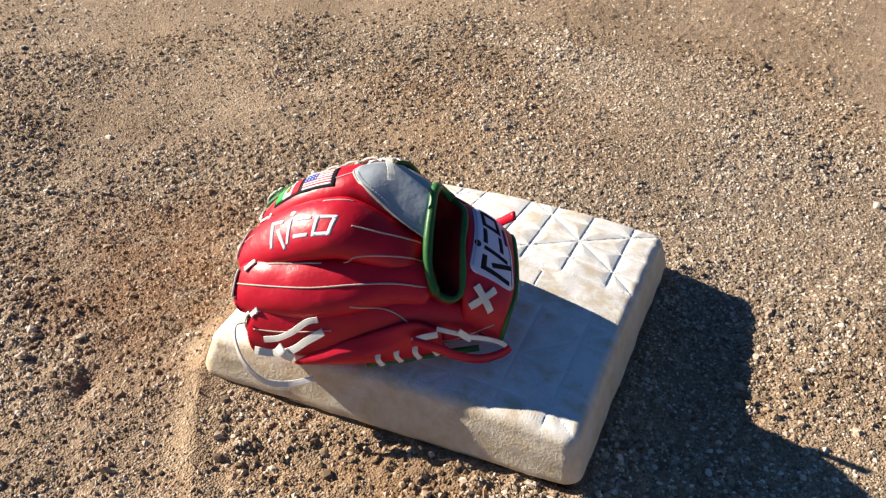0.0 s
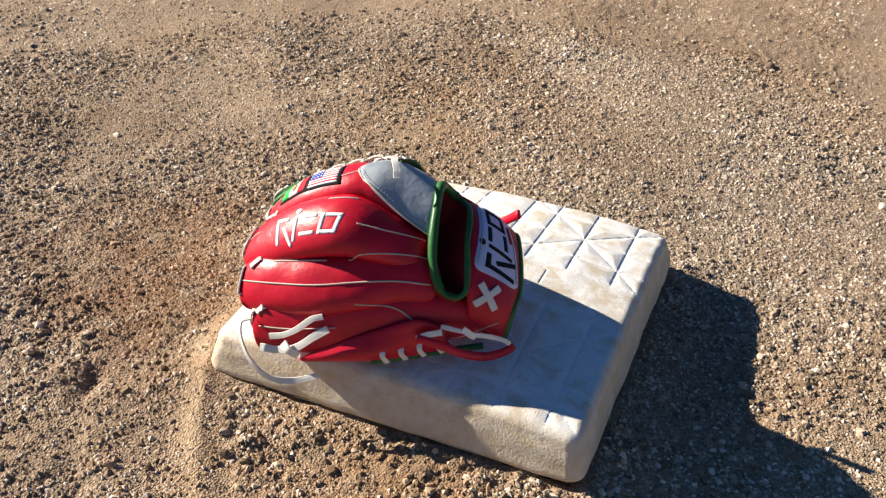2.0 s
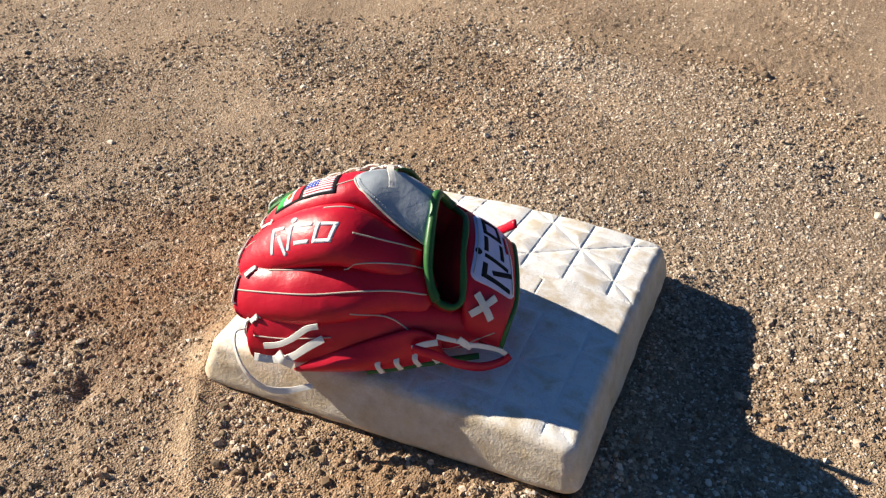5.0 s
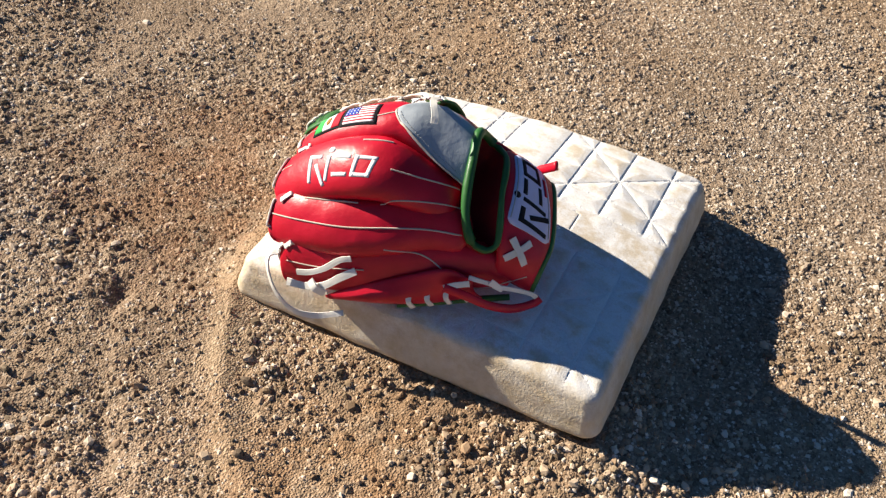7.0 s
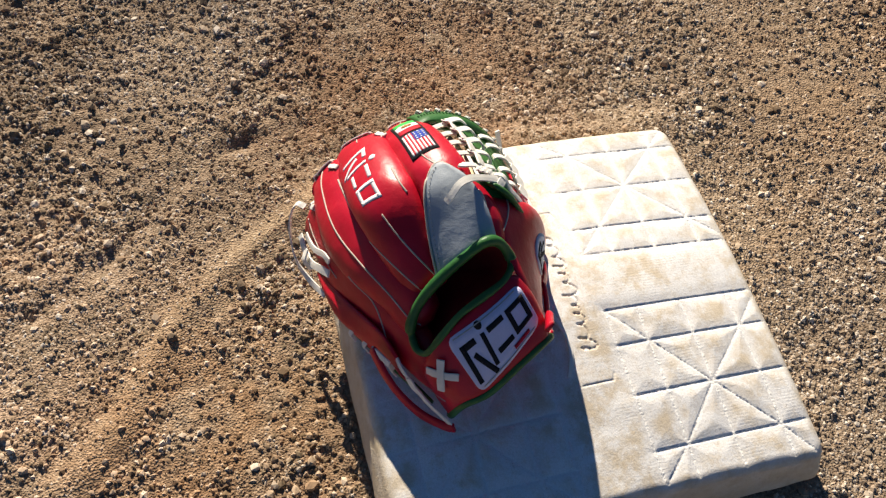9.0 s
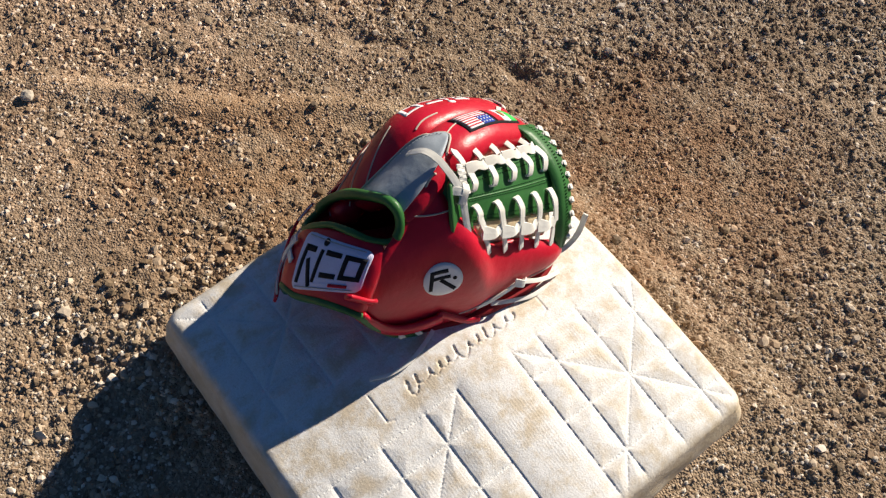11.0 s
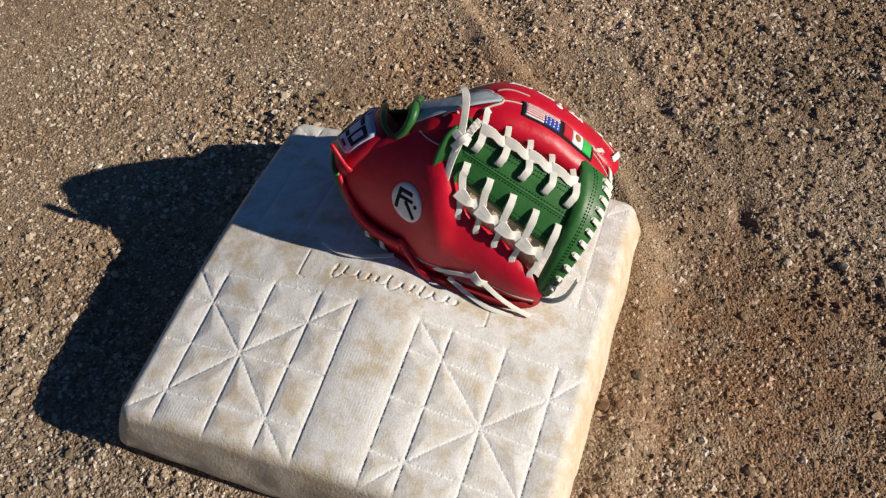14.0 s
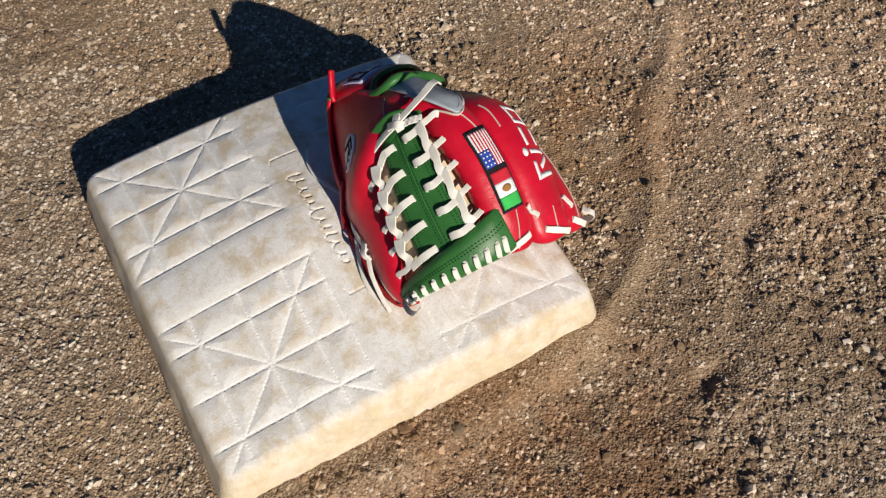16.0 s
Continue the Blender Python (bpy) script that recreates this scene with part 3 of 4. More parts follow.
def seams_of_base():
    """Quilting seams of the four stars: x0, y0, x1, y1, depth and stitch weight."""
    out = []
    ys = (0.034, 0.065, 0.109, 0.157)
    for sx, xs in ((-1, (0.026, 0.060, 0.106, 0.155)), (1, (0.034, 0.064, 0.113, 0.160))):
        for sy in (-1, 1):
            deep = 1.0 if sy < 0 else 0.75
            rows = []
            for x in xs:
                rows.append((x, ys[0], x - 0.001, 0.187, deep))
            for y, d in zip(ys, (0.85, 0.95, 1.0, 0.95)):
                rows.append((xs[0] if y > 0.04 else xs[0] + 0.002, y, 0.187, y + 0.001, d * deep))
            mid = (xs[2], ys[2])
            for a, b in (((xs[0], ys[0]), mid), (mid, (xs[3], ys[3])), ((xs[3], ys[3]), (0.182, 0.179)), ((xs[3], ys[1]), mid), (mid, (xs[1], ys[3])), ((xs[1], ys[3]), (xs[0] + 0.003, 0.187)), ((0.185, ys[0]), (xs[3], ys[1]))):
                rows.append((*a, *b, deep * 0.9))
            out += [(a * sx, b * sy, c * sx, d * sy, e) for a, b, c, d, e in rows]
    return out


def brand_bars():
    """The moulded maker's mark as a plain looping line in a thin frame."""
    out = []
    last = None
    for i in range(121):
        f = i / 120
        a = f * 2 * math.pi * 11.5 + 1.1 * math.sin(19 * f)
        tall = 0.0036 + 0.0009 * math.sin(31 * f) + 0.0030 * (abs(f - 0.04) < 0.07) + 0.0034 * (abs(f - 0.47) < 0.06) + 0.0028 * (abs(f - 0.72) < 0.04)
        y = -0.009 + tall * math.sin(a)
        p = (-0.060 + 0.121 * f + 0.0026 * math.cos(a) + 0.25 * (y + 0.009), y)
        if last:
            out.append((*last, *p))
        last = p
    for x in (-0.089, 0.089):
        out.append((x, 0.008, x, -0.020))
        out.append((x, -0.020, x * 0.93, -0.023))
    return out


def build_base():
    home = thing("field_base", (0, 0, 0), "dusty off-white stitched baseball base set on dirt", "base")
    n = 441
    lin = np.linspace(-HALF, HALF, n)
    gx, gy = np.meshgrid(lin, lin, indexing="ij")
    ax, ay = np.abs(gx) - (HALF - CORNER), np.abs(gy) - (HALF - CORNER)
    both = (ax > 0) & (ay > 0)
    sc = np.where(both, np.maximum(ax, ay) / np.maximum(np.hypot(ax, ay), 1e-9), 1)
    x = np.where(both, np.sign(gx) * (HALF - CORNER + ax * sc), gx)
    y = np.where(both, np.sign(gy) * (HALF - CORNER + ay * sc), gy)
    edge = HALF - np.maximum(np.abs(gx), np.abs(gy))
    z = crown(x, y)
    fade = np.clip(edge / 0.012, 0, 1)
    near = np.full(np.shape(x), 0.02)
    groove, soft, thread = (np.zeros(np.shape(x)) for _ in range(3))
    for a, b, c, d, e in seams_of_base():
        t = to_line(x, y, [(a, b), (c, d)])
        run = ((x - a) * (c - a) + (y - b) * (d - b)) / math.hypot(c - a, d - b)
        pits = 0.93 + 0.07 * np.cos(run * 2 * np.pi / 0.0034 + 9 * a)
        near = np.minimum(near, t)
        groove = np.maximum(groove, e * pits * np.exp(-(t / 0.00125) ** 2))
        thread = np.maximum(thread, np.exp(-(t / 0.0015) ** 2))
        soft = np.maximum(soft, e * np.exp(-(t / 0.0075) ** 1.5))
    z -= fade * (0.0014 * groove + 0.0016 * soft - 0.0004 * thread * lattice(x, y, 330, 33))
    for a, b, c, d in brand_bars():
        z -= 0.0008 * np.exp(-(to_line(x, y, [(a, b), (c, d)]) / 0.0008) ** 2)
    z += 0.0016 * (lattice(x, y, 22, 12) - 0.5) + 0.0006 * (lattice(x, y, 70, 13) - 0.5)
    r = 0.012
    e = np.clip(edge, 0, r)
    z -= r - np.sqrt(np.maximum(r * r - (r - e) ** 2, 0))
    rows = [[V(x[i, j], y[i, j], z[i, j]) for j in range(n)] for i in range(n)]
    bm = bmesh.new()
    vs = grid_faces(bm, rows)
    ring = [vs[i][0] for i in range(n)] + [vs[n - 1][j] for j in range(1, n)] + [vs[i][n - 1] for i in range(n - 2, -1, -1)] + [vs[0][j] for j in range(n - 2, 0, -1)]
    prev = ring
    for k in range(1, 9):
        f = k / 8
        row = []
        for v in ring:
            out = 1 + 0.042 * f ** 0.8 - (0.010 if k == 8 else 0)
            zz = v.co.z + (0.0130 + tilt(v.co.x, v.co.y) - v.co.z) * f
            wob = 0.0016 * noise.noise(V(v.co.x * 30, v.co.y * 30, f * 2))
            row.append(bm.verts.new((v.co.x * out + wob, v.co.y * out - wob, zz + 0.002 * noise.noise(V(v.co.x * 9, v.co.y * 9, 4)) * f)))
        for i in range(len(ring)):
            j = (i + 1) % len(ring)
            bm.faces.new((prev[i], prev[j], row[j], row[i]))
        prev = row
    bm.faces.new(prev)
    cover = part("cover", bm, VINYL, home)
    worn = np.full(len(cover.data.vertices), 0.7, np.float32)
    worn[:n * n] = np.clip((near.reshape(-1) - 0.0015) / 0.009, 0, 1) * 0.9 + 0.1
    at = cover.data.attributes.new("cell", "FLOAT", "POINT")
    at.data.foreach_set("value", worn)
    sewn = np.zeros(len(cover.data.vertices), np.float32)
    sewn[:n * n] = (thread * fade).reshape(-1)
    at = cover.data.attributes.new("thread", "FLOAT", "POINT")
    at.data.foreach_set("value", sewn)
    dusty = np.full(len(cover.data.vertices), 0.9, np.float32)
    dusty[:n * n] = (np.clip((0.013 - edge) / 0.011, 0, 1) ** 1.5 * 0.8).reshape(-1)
    at = cover.data.attributes.new("dust", "FLOAT", "POINT")
    at.data.foreach_set("value", dusty)
    bm = bmesh.new()
    bmesh.ops.create_cube(bm, size=1)
    for v in bm.verts:
        x, y = v.co.x * 0.372, v.co.y * 0.372
        v.co = V(x, y, -0.001 + tilt(x, y) + v.co.z * 0.034)
    bmesh.ops.bevel(bm, geom=[q for q in bm.edges if abs(q.verts[0].co.z - q.verts[1].co.z) > 0.01], offset=0.02, segments=4, affect="EDGES")
    part("rubber_underside", bm, RUBBER, home, "black rubber underside")
    return home


build_base()


# ---- glove ----
glove = thing("baseball_glove", (0.03, 0.10, 0.082), "red leather baseball glove with green web, palm down on the base", "glove")


def g(name, bm, material, parent=None, label=""):
    return part(name, bm, material, parent or glove, label)


# finger stalls: back line, outward directions, widths, thicknesses
index = g("index_finger", stall(
    [(-0.004, 0.092, 0.194), (0.030, 0.099, 0.221), (0.060, 0.102, 0.2285), (0.090, 0.107, 0.220), (0.120, 0.110, 0.203), (0.146, 0.110, 0.181), (0.163, 0.107, 0.160), (0.167, 0.104, 0.147)],
    [(-0.4, 0, 0.9), (0, 0.14, 1), (0.2, 0.22, 0.95), (0.4, 0.22, 0.86), (0.5, 0.20, 0.8), (0.7, 0.16, 0.67), (0.9, 0.05, 0.4), (1, 0, 0.1)],
    (0.040, 0.043, 0.045, 0.047, 0.047, 0.046, 0.043, 0.038), (0.028, 0.030, 0.032, 0.032, 0.031, 0.030, 0.028, 0.024), power=2.05), RED)
middle = g("middle_finger", stall(
    [(-0.018, 0.123, 0.176), (0.020, 0.141, 0.197), (0.050, 0.152, 0.2065), (0.076, 0.156, 0.2030), (0.106, 0.157, 0.1890), (0.137, 0.156, 0.169), (0.160, 0.152, 0.150), (0.167, 0.150, 0.136)],
    [(-0.4, 0.3, 0.85), (0, 0.50, 0.87), (0.1, 0.60, 0.79), (0.3, 0.60, 0.74), (0.4, 0.60, 0.70), (0.6, 0.52, 0.62), (0.9, 0.35, 0.4), (1, 0.2, 0.1)],
    (0.044, 0.052, 0.058, 0.059, 0.058, 0.056, 0.051, 0.044), (0.026, 0.030, 0.033, 0.034, 0.033, 0.030, 0.028, 0.024), power=2.1), RED)
ring_finger = g("ring_finger", stall(
    [(-0.036, 0.142, 0.154), (0.000, 0.157, 0.161), (0.032, 0.173, 0.160), (0.066, 0.185, 0.153), (0.100, 0.189, 0.145), (0.130, 0.188, 0.137), (0.150, 0.184, 0.127), (0.156, 0.180, 0.117)],
    [(-0.3, 0.75, 0.55), (-0.2, 0.8, 0.6), (0, 0.8, 0.6), (0.1, 0.8, 0.6), (0.2, 0.8, 0.55), (0.4, 0.8, 0.5), (0.8, 0.6, 0.3), (1, 0.3, 0.1)],
    (0.040, 0.049, 0.054, 0.056, 0.056, 0.054, 0.049, 0.043), (0.026, 0.030, 0.032, 0.032, 0.031, 0.030, 0.027, 0.024)), RED)
pinky = g("pinky_finger", stall(
    [(-0.080, 0.134, 0.120), (-0.045, 0.152, 0.124), (-0.005, 0.172, 0.122), (0.035, 0.189, 0.116), (0.070, 0.199, 0.109), (0.102, 0.204, 0.102), (0.124, 0.204, 0.096), (0.132, 0.201, 0.091)],
    [(-0.4, 0.9, 0.2), (-0.4, 0.9, 0.25), (-0.3, 0.9, 0.25), (-0.15, 0.95, 0.25), (0, 0.97, 0.25), (0.2, 0.95, 0.2), (0.6, 0.8, 0.1), (0.9, 0.4, 0.1)],
    (0.032, 0.048, 0.054, 0.056, 0.055, 0.053, 0.047, 0.040), (0.020, 0.026, 0.028, 0.028, 0.027, 0.026, 0.024, 0.020)), RED)

# thumb and heel on the far side, from the hand opening to the thumb tip: four points a section, top to bottom
thumb = g("thumb", loft([
    [(-0.064, 0.050, 0.168), (-0.062, 0.043, 0.150), (-0.056, 0.040, 0.130), (-0.046, 0.038, 0.106)],
    [(-0.034, 0.060, 0.193), (-0.034, 0.046, 0.170), (-0.034, 0.038, 0.138), (-0.032, 0.031, 0.096)],
    [(-0.003, 0.068, 0.208), (0.000, 0.045, 0.184), (0.000, 0.0315, 0.150), (-0.002, 0.022, 0.088)],
    [(0.030, 0.072, 0.219), (0.032, 0.035, 0.186), (0.030, 0.0175, 0.145), (0.024, 0.0145, 0.090)],
    [(0.052, 0.034, 0.166), (0.052, 0.024, 0.148), (0.050, 0.015, 0.124), (0.046, 0.013, 0.096)],
    [(0.085, 0.029, 0.144), (0.085, 0.020, 0.132), (0.082, 0.012, 0.114), (0.078, 0.011, 0.096)],
    [(0.112, 0.022, 0.123), (0.114, 0.014, 0.115), (0.112, 0.009, 0.104), (0.105, 0.010, 0.090)],
    [(0.129, 0.020, 0.108), (0.132, 0.016, 0.103), (0.131, 0.013, 0.097), (0.124, 0.013, 0.088)]], 60, 22, 0.005, -0.003), RED)

# wrist strap from the little-finger side over the top to the heel: opening side, middle, outer edge
strap = g("wrist_strap", loft([
    [(-0.060, 0.140, 0.122), (-0.078, 0.134, 0.112), (-0.092, 0.126, 0.100)],
    [(-0.059, 0.139, 0.151), (-0.080, 0.129, 0.141), (-0.096, 0.118, 0.128)],
    [(-0.052, 0.123, 0.174), (-0.074, 0.111, 0.160), (-0.095, 0.098, 0.139)],
    [(-0.040, 0.093, 0.193), (-0.061, 0.084, 0.179), (-0.085, 0.073, 0.155)],
    [(-0.028, 0.068, 0.197), (-0.047, 0.056, 0.184), (-0.071, 0.046, 0.161)],
    [(-0.030, 0.059, 0.184), (-0.044, 0.051, 0.166), (-0.059, 0.046, 0.142)],
    [(-0.022, 0.046, 0.140), (-0.031, 0.043, 0.124), (-0.041, 0.040, 0.110)]], 54, 14, 0.006), RED)
skin = Skin([index, middle, ring_finger, pinky, thumb, strap])

# inside of the wrist behind the strap edge
EDGE = [(-0.092, 0.126, 0.100), (-0.096, 0.118, 0.128), (-0.095, 0.098, 0.139), (-0.085, 0.073, 0.155), (-0.071, 0.046, 0.161), (-0.060, 0.038, 0.138), (-0.041, 0.032, 0.106), (-0.018, 0.027, 0.090)]
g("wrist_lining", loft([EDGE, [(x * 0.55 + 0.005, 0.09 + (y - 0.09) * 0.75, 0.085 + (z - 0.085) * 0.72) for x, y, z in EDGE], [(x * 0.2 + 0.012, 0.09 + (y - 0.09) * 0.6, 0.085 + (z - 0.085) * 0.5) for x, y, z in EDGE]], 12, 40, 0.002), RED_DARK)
g("wrist_binding", tube(EDGE, 0.0036, 10, n=70), GREEN, label="rolled green leather binding")

# hand opening with its green rim
RIM = [(-0.040, 0.147, 0.152), (-0.033, 0.146, 0.161), (-0.025, 0.138, 0.175), (-0.018, 0.122, 0.193), (-0.011, 0.098, 0.211), (-0.007, 0.083, 0.2180), (-0.007, 0.072, 0.2130), (-0.013, 0.0645, 0.2020), (-0.021, 0.0645, 0.1970), (-0.033, 0.075, 0.1980), (-0.041, 0.093, 0.1950), (-0.047, 0.112, 0.1860), (-0.054, 0.127, 0.171), (-0.058, 0.138, 0.155), (-0.052, 0.145, 0.149)]
g("opening_rim", tube(RIM, lambda u: (0.0043 if 0.02 < u < 0.5 else 0.0030) + 0.0003 * math.sin(u * 40), 10, True, 120), GREEN, label="thick green leather rim")
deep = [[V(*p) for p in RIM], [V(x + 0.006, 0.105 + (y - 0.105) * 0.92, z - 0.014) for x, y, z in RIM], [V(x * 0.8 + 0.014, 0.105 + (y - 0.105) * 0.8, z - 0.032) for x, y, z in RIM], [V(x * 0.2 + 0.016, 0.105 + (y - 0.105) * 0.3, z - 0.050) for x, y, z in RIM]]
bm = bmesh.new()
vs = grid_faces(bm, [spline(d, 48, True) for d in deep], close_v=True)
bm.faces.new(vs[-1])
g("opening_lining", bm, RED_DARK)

# grey index pad, laid from the rim over the first knuckle
pad = g("index_pad", loft([
    [(-0.015, 0.121, 0.1875), (-0.010, 0.098, 0.210), (-0.006, 0.072, 0.2110)],
    [(0.014, 0.1215, 0.2025), (0.018, 0.098, 0.222), (0.018, 0.075, 0.2255)],
    [(0.040, 0.1195, 0.2185), (0.041, 0.102, 0.230), (0.041, 0.083, 0.2335)],
    [(0.055, 0.1125, 0.2255), (0.057, 0.104, 0.230), (0.057, 0.094, 0.233)],
    [(0.062, 0.106, 0.228), (0.064, 0.103, 0.229), (0.063, 0.100, 0.230)]], 40, 16, 0.003, 0.001), GREY, label="smooth grey leather index pad")
g("thumb_crotch", loft([
    [(-0.007, 0.074, 0.2095), (-0.005, 0.0675, 0.2070), (-0.004, 0.062, 0.199)],
    [(0.018, 0.078, 0.2225), (0.016, 0.0680, 0.2180), (0.016, 0.061, 0.206)],
    [(0.041, 0.086, 0.2295), (0.036, 0.0740, 0.2235), (0.032, 0.064, 0.210)],
    [(0.058, 0.092, 0.2270), (0.050, 0.0810, 0.2230), (0.044, 0.070, 0.214)]], 30, 14, 0.003), RED)
skin_pad = Skin([index, middle, ring_finger, pinky, thumb, strap, pad])
g("pad_piping", seam(skin_pad, [(-0.014, 0.120, 0.184), (0.014, 0.121, 0.205), (0.040, 0.1185, 0.221), (0.055, 0.113, 0.227), (0.0635, 0.106, 0.228), (0.0645, 0.100, 0.2295), (0.057, 0.093, 0.233), (0.041, 0.0825, 0.2335), (0.018, 0.0745, 0.2255)], (0, 0.15, 1), 0.0011, 0.0006), PIPING)
row = [skin_pad.drop(p, (0, 0.15, 1), 0.0006)[0] for p in spline([(-0.012, 0.1165, 0.186), (0.014, 0.1175, 0.207), (0.039, 0.1155, 0.222), (0.054, 0.110, 0.228), (0.061, 0.104, 0.230)], 160)]
tagged(g("pad_stitching", stitches(row, (0, 0.2, 1), 0.0022, 0.0030, 0.0008), GREY_THREAD, pad), kind="stuff")

# seams and piping along the fingers
UPN, NORTH = (0.1, 0.6, 0.8), (0, 0.9, 0.45)
for name, owner, path, way, r in (
    ("seam", index, [(0.064, 0.104, 0.228), (0.074, 0.109, 0.224), (0.083, 0.112, 0.220)], (0.2, 0.1, 1), 0.0010),
    ("seam", index, [(0.143, 0.113, 0.181), (0.155, 0.110, 0.168), (0.164, 0.106, 0.155)], (0.7, 0.1, 0.7), 0.0009),
    ("seam", middle, [(0.043, 0.151, 0.203), (0.020, 0.140, 0.196), (-0.012, 0.120, 0.184)], UPN, 0.0011),
    ("seam", middle, [(0.080, 0.1365, 0.212), (0.068, 0.1355, 0.216), (0.053, 0.1330, 0.219)], UPN, 0.0012),
    ("seam", middle, [(0.146, 0.152, 0.166), (0.156, 0.151, 0.158), (0.163, 0.150, 0.148)], (0.7, 0.4, 0.6), 0.0009),
    ("seam", ring_finger, [(0.118, 0.178, 0.160), (0.092, 0.175, 0.166), (0.066, 0.169, 0.169)], UPN, 0.0013),
    ("seam", ring_finger, [(0.046, 0.163, 0.171), (0.015, 0.148, 0.173), (-0.018, 0.130, 0.172)], UPN, 0.0010),
    ("seam", ring_finger, [(0.150, 0.186, 0.130), (0.130, 0.191, 0.138), (0.100, 0.192, 0.146), (0.066, 0.188, 0.153), (0.032, 0.178, 0.160), (0.000, 0.162, 0.161), (-0.032, 0.145, 0.155)], NORTH, 0.0012),
    ("seam", pinky, [(0.030, 0.186, 0.142), (-0.005, 0.173, 0.138), (-0.045, 0.153, 0.105), (-0.088, 0.132, 0.123)], NORTH, 0.0010),
    ("seam", pinky, [(0.120, 0.207, 0.101), (0.085, 0.205, 0.108), (0.045, 0.194, 0.116)], NORTH, 0.0009),
):
    g(name, seam(skin, path, way, r * 0.68, 0.0001), PIPING, owner)
g("seam", seam(skin, [(0.014, 0.018, 0.105), (0.046, 0.012, 0.106), (0.080, 0.010, 0.104), (0.108, 0.009, 0.098), (0.124, 0.012, 0.094)], (0, -1, 0.15), 0.0008, 0.0002), PIPING, thumb)
g("seam", seam(skin, [(0.001, 0.066, 0.212), (0.015, 0.060, 0.208), (0.036, 0.056, 0.204)], (0.1, -0.6, 0.7), 0.0007, 0.0002), PIPING, thumb)

# lace ends at the finger tips and between the fingers
def lace(name, path, facing, width=0.0046, parent=None, thick=0.0017, label="", twist=0.0, flare=0.0):
    return part(name, ribbon(path, facing, width, thick, twist=twist, flare=flare), LACE, parent or glove, label, smooth=False)


TIPS = (
    ((0.1620, 0.119, 0.163), (0.1660, 0.094, 0.160), (0.9, 0, 0.5), 0.0062),
    ((0.1620, 0.138, 0.158), (0.1660, 0.163, 0.144), (0.9, 0.2, 0.45), 0.0062),
    ((0.1530, 0.175, 0.138), (0.1530, 0.192, 0.120), (0.9, 0.45, 0.3), 0.0062),
    ((0.1330, 0.199, 0.110), (0.1340, 0.202, 0.090), (0.9, 0.5, 0.1), 0.0060),
    ((0.1420, 0.127, 0.176), (0.1510, 0.135, 0.170), (0.5, 0.3, 0.8), 0.0050),
    ((0.1340, 0.173, 0.152), (0.1430, 0.180, 0.146), (0.5, 0.6, 0.6), 0.0050),
    ((0.1190, 0.199, 0.120), (0.1270, 0.205, 0.114), (0.4, 0.8, 0.4), 0.0050),
)
for a, b, face, w in TIPS:
    run = [skin.drop(V(*a).lerp(V(*b), f), face, 0.0014)[0] for f in (0, 0.25, 0.5, 0.75, 1)]
    fw = V(*face).normalized()
    lace("tip_lace", [run[0] - fw * 0.004] + run + [run[-1] - fw * 0.004], face, w)

# ---- web ----
WEB = V(0.28, -0.79, 0.56)
UP0, UP1 = V(0.046, 0.070, 0.2225), V(0.1571, 0.0744, 0.1731) - WEB * 0.003
LO0, LO1 = V(0.038, 0.044, 0.193), V(0.1413, 0.0284, 0.1352) - WEB * 0.003
web = g("web_panel", loft([[UP0, UP0.lerp(LO0, 0.5) + WEB * 0.002, LO0], [UP0.lerp(UP1, 0.5) + WEB * 0.004, UP0.lerp(UP1, 0.5).lerp(LO0.lerp(LO1, 0.5), 0.5) + WEB * 0.006, LO0.lerp(LO1, 0.5) + WEB * 0.004], [UP1, UP1.lerp(LO1, 0.5) + WEB * 0.002, LO1]], 40, 20, 0.0045), GREEN, label="green leather web panel")
g("web_tab", loft([
    [(0.048, 0.0710, 0.2215), (0.046, 0.063, 0.213), (0.043, 0.054, 0.203), (0.039, 0.045, 0.193)],
    [(0.040, 0.0680, 0.2255), (0.036, 0.058, 0.2165), (0.032, 0.049, 0.205), (0.028, 0.042, 0.193)],
    [(0.036, 0.0640, 0.2275), (0.0295, 0.055, 0.2215), (0.0245, 0.047, 0.209), (0.0215, 0.041, 0.196)]], 14, 24, 0.004), GREEN, label="green leather tab at the end of the web")
web_skin = Skin([web])


def on_web(s, t, lift=0.0):
    s = s * 0.90
    p = UP0.lerp(UP1, s).lerp(LO0.lerp(LO1, s), t)
    return web_skin.drop(p, WEB, lift)[0]


for t in (0.44, 0.53):
    tagged(g("stitching", stitches([on_web(0.03 + 0.94 * i / 400, t, 0.0004) for i in range(401)], WEB, 0.0020, 0.0029, 0.0010), GREEN_THREAD, web), kind="stuff")
for t in (0.10, 0.17, 0.86, 0.93):
    tagged(g("stitching", stitches([on_web(0.05 + 0.90 * i / 400, t, 0.0004) for i in range(401)], WEB, 0.0020, 0.0029, 0.0010), GREEN_THREAD, web), kind="stuff")
g("centre_crease", tube([on_web(0.03 + 0.94 * i / 20, 0.485, -0.0002) for i in range(21)], 0.0008, 6), GREEN, web)

# green end piece beside the thumb crotch
g("web_end_piece", loft([[(0.028, 0.084, 0.221), (0.026, 0.058, 0.207), (0.022, 0.036, 0.182)], [(0.042, 0.080, 0.226), (0.040, 0.056, 0.211), (0.034, 0.034, 0.180)], [(0.052, 0.074, 0.220), (0.048, 0.052, 0.203), (0.042, 0.036, 0.178)]], 14, 18, 0.004, 0.001), GREEN)

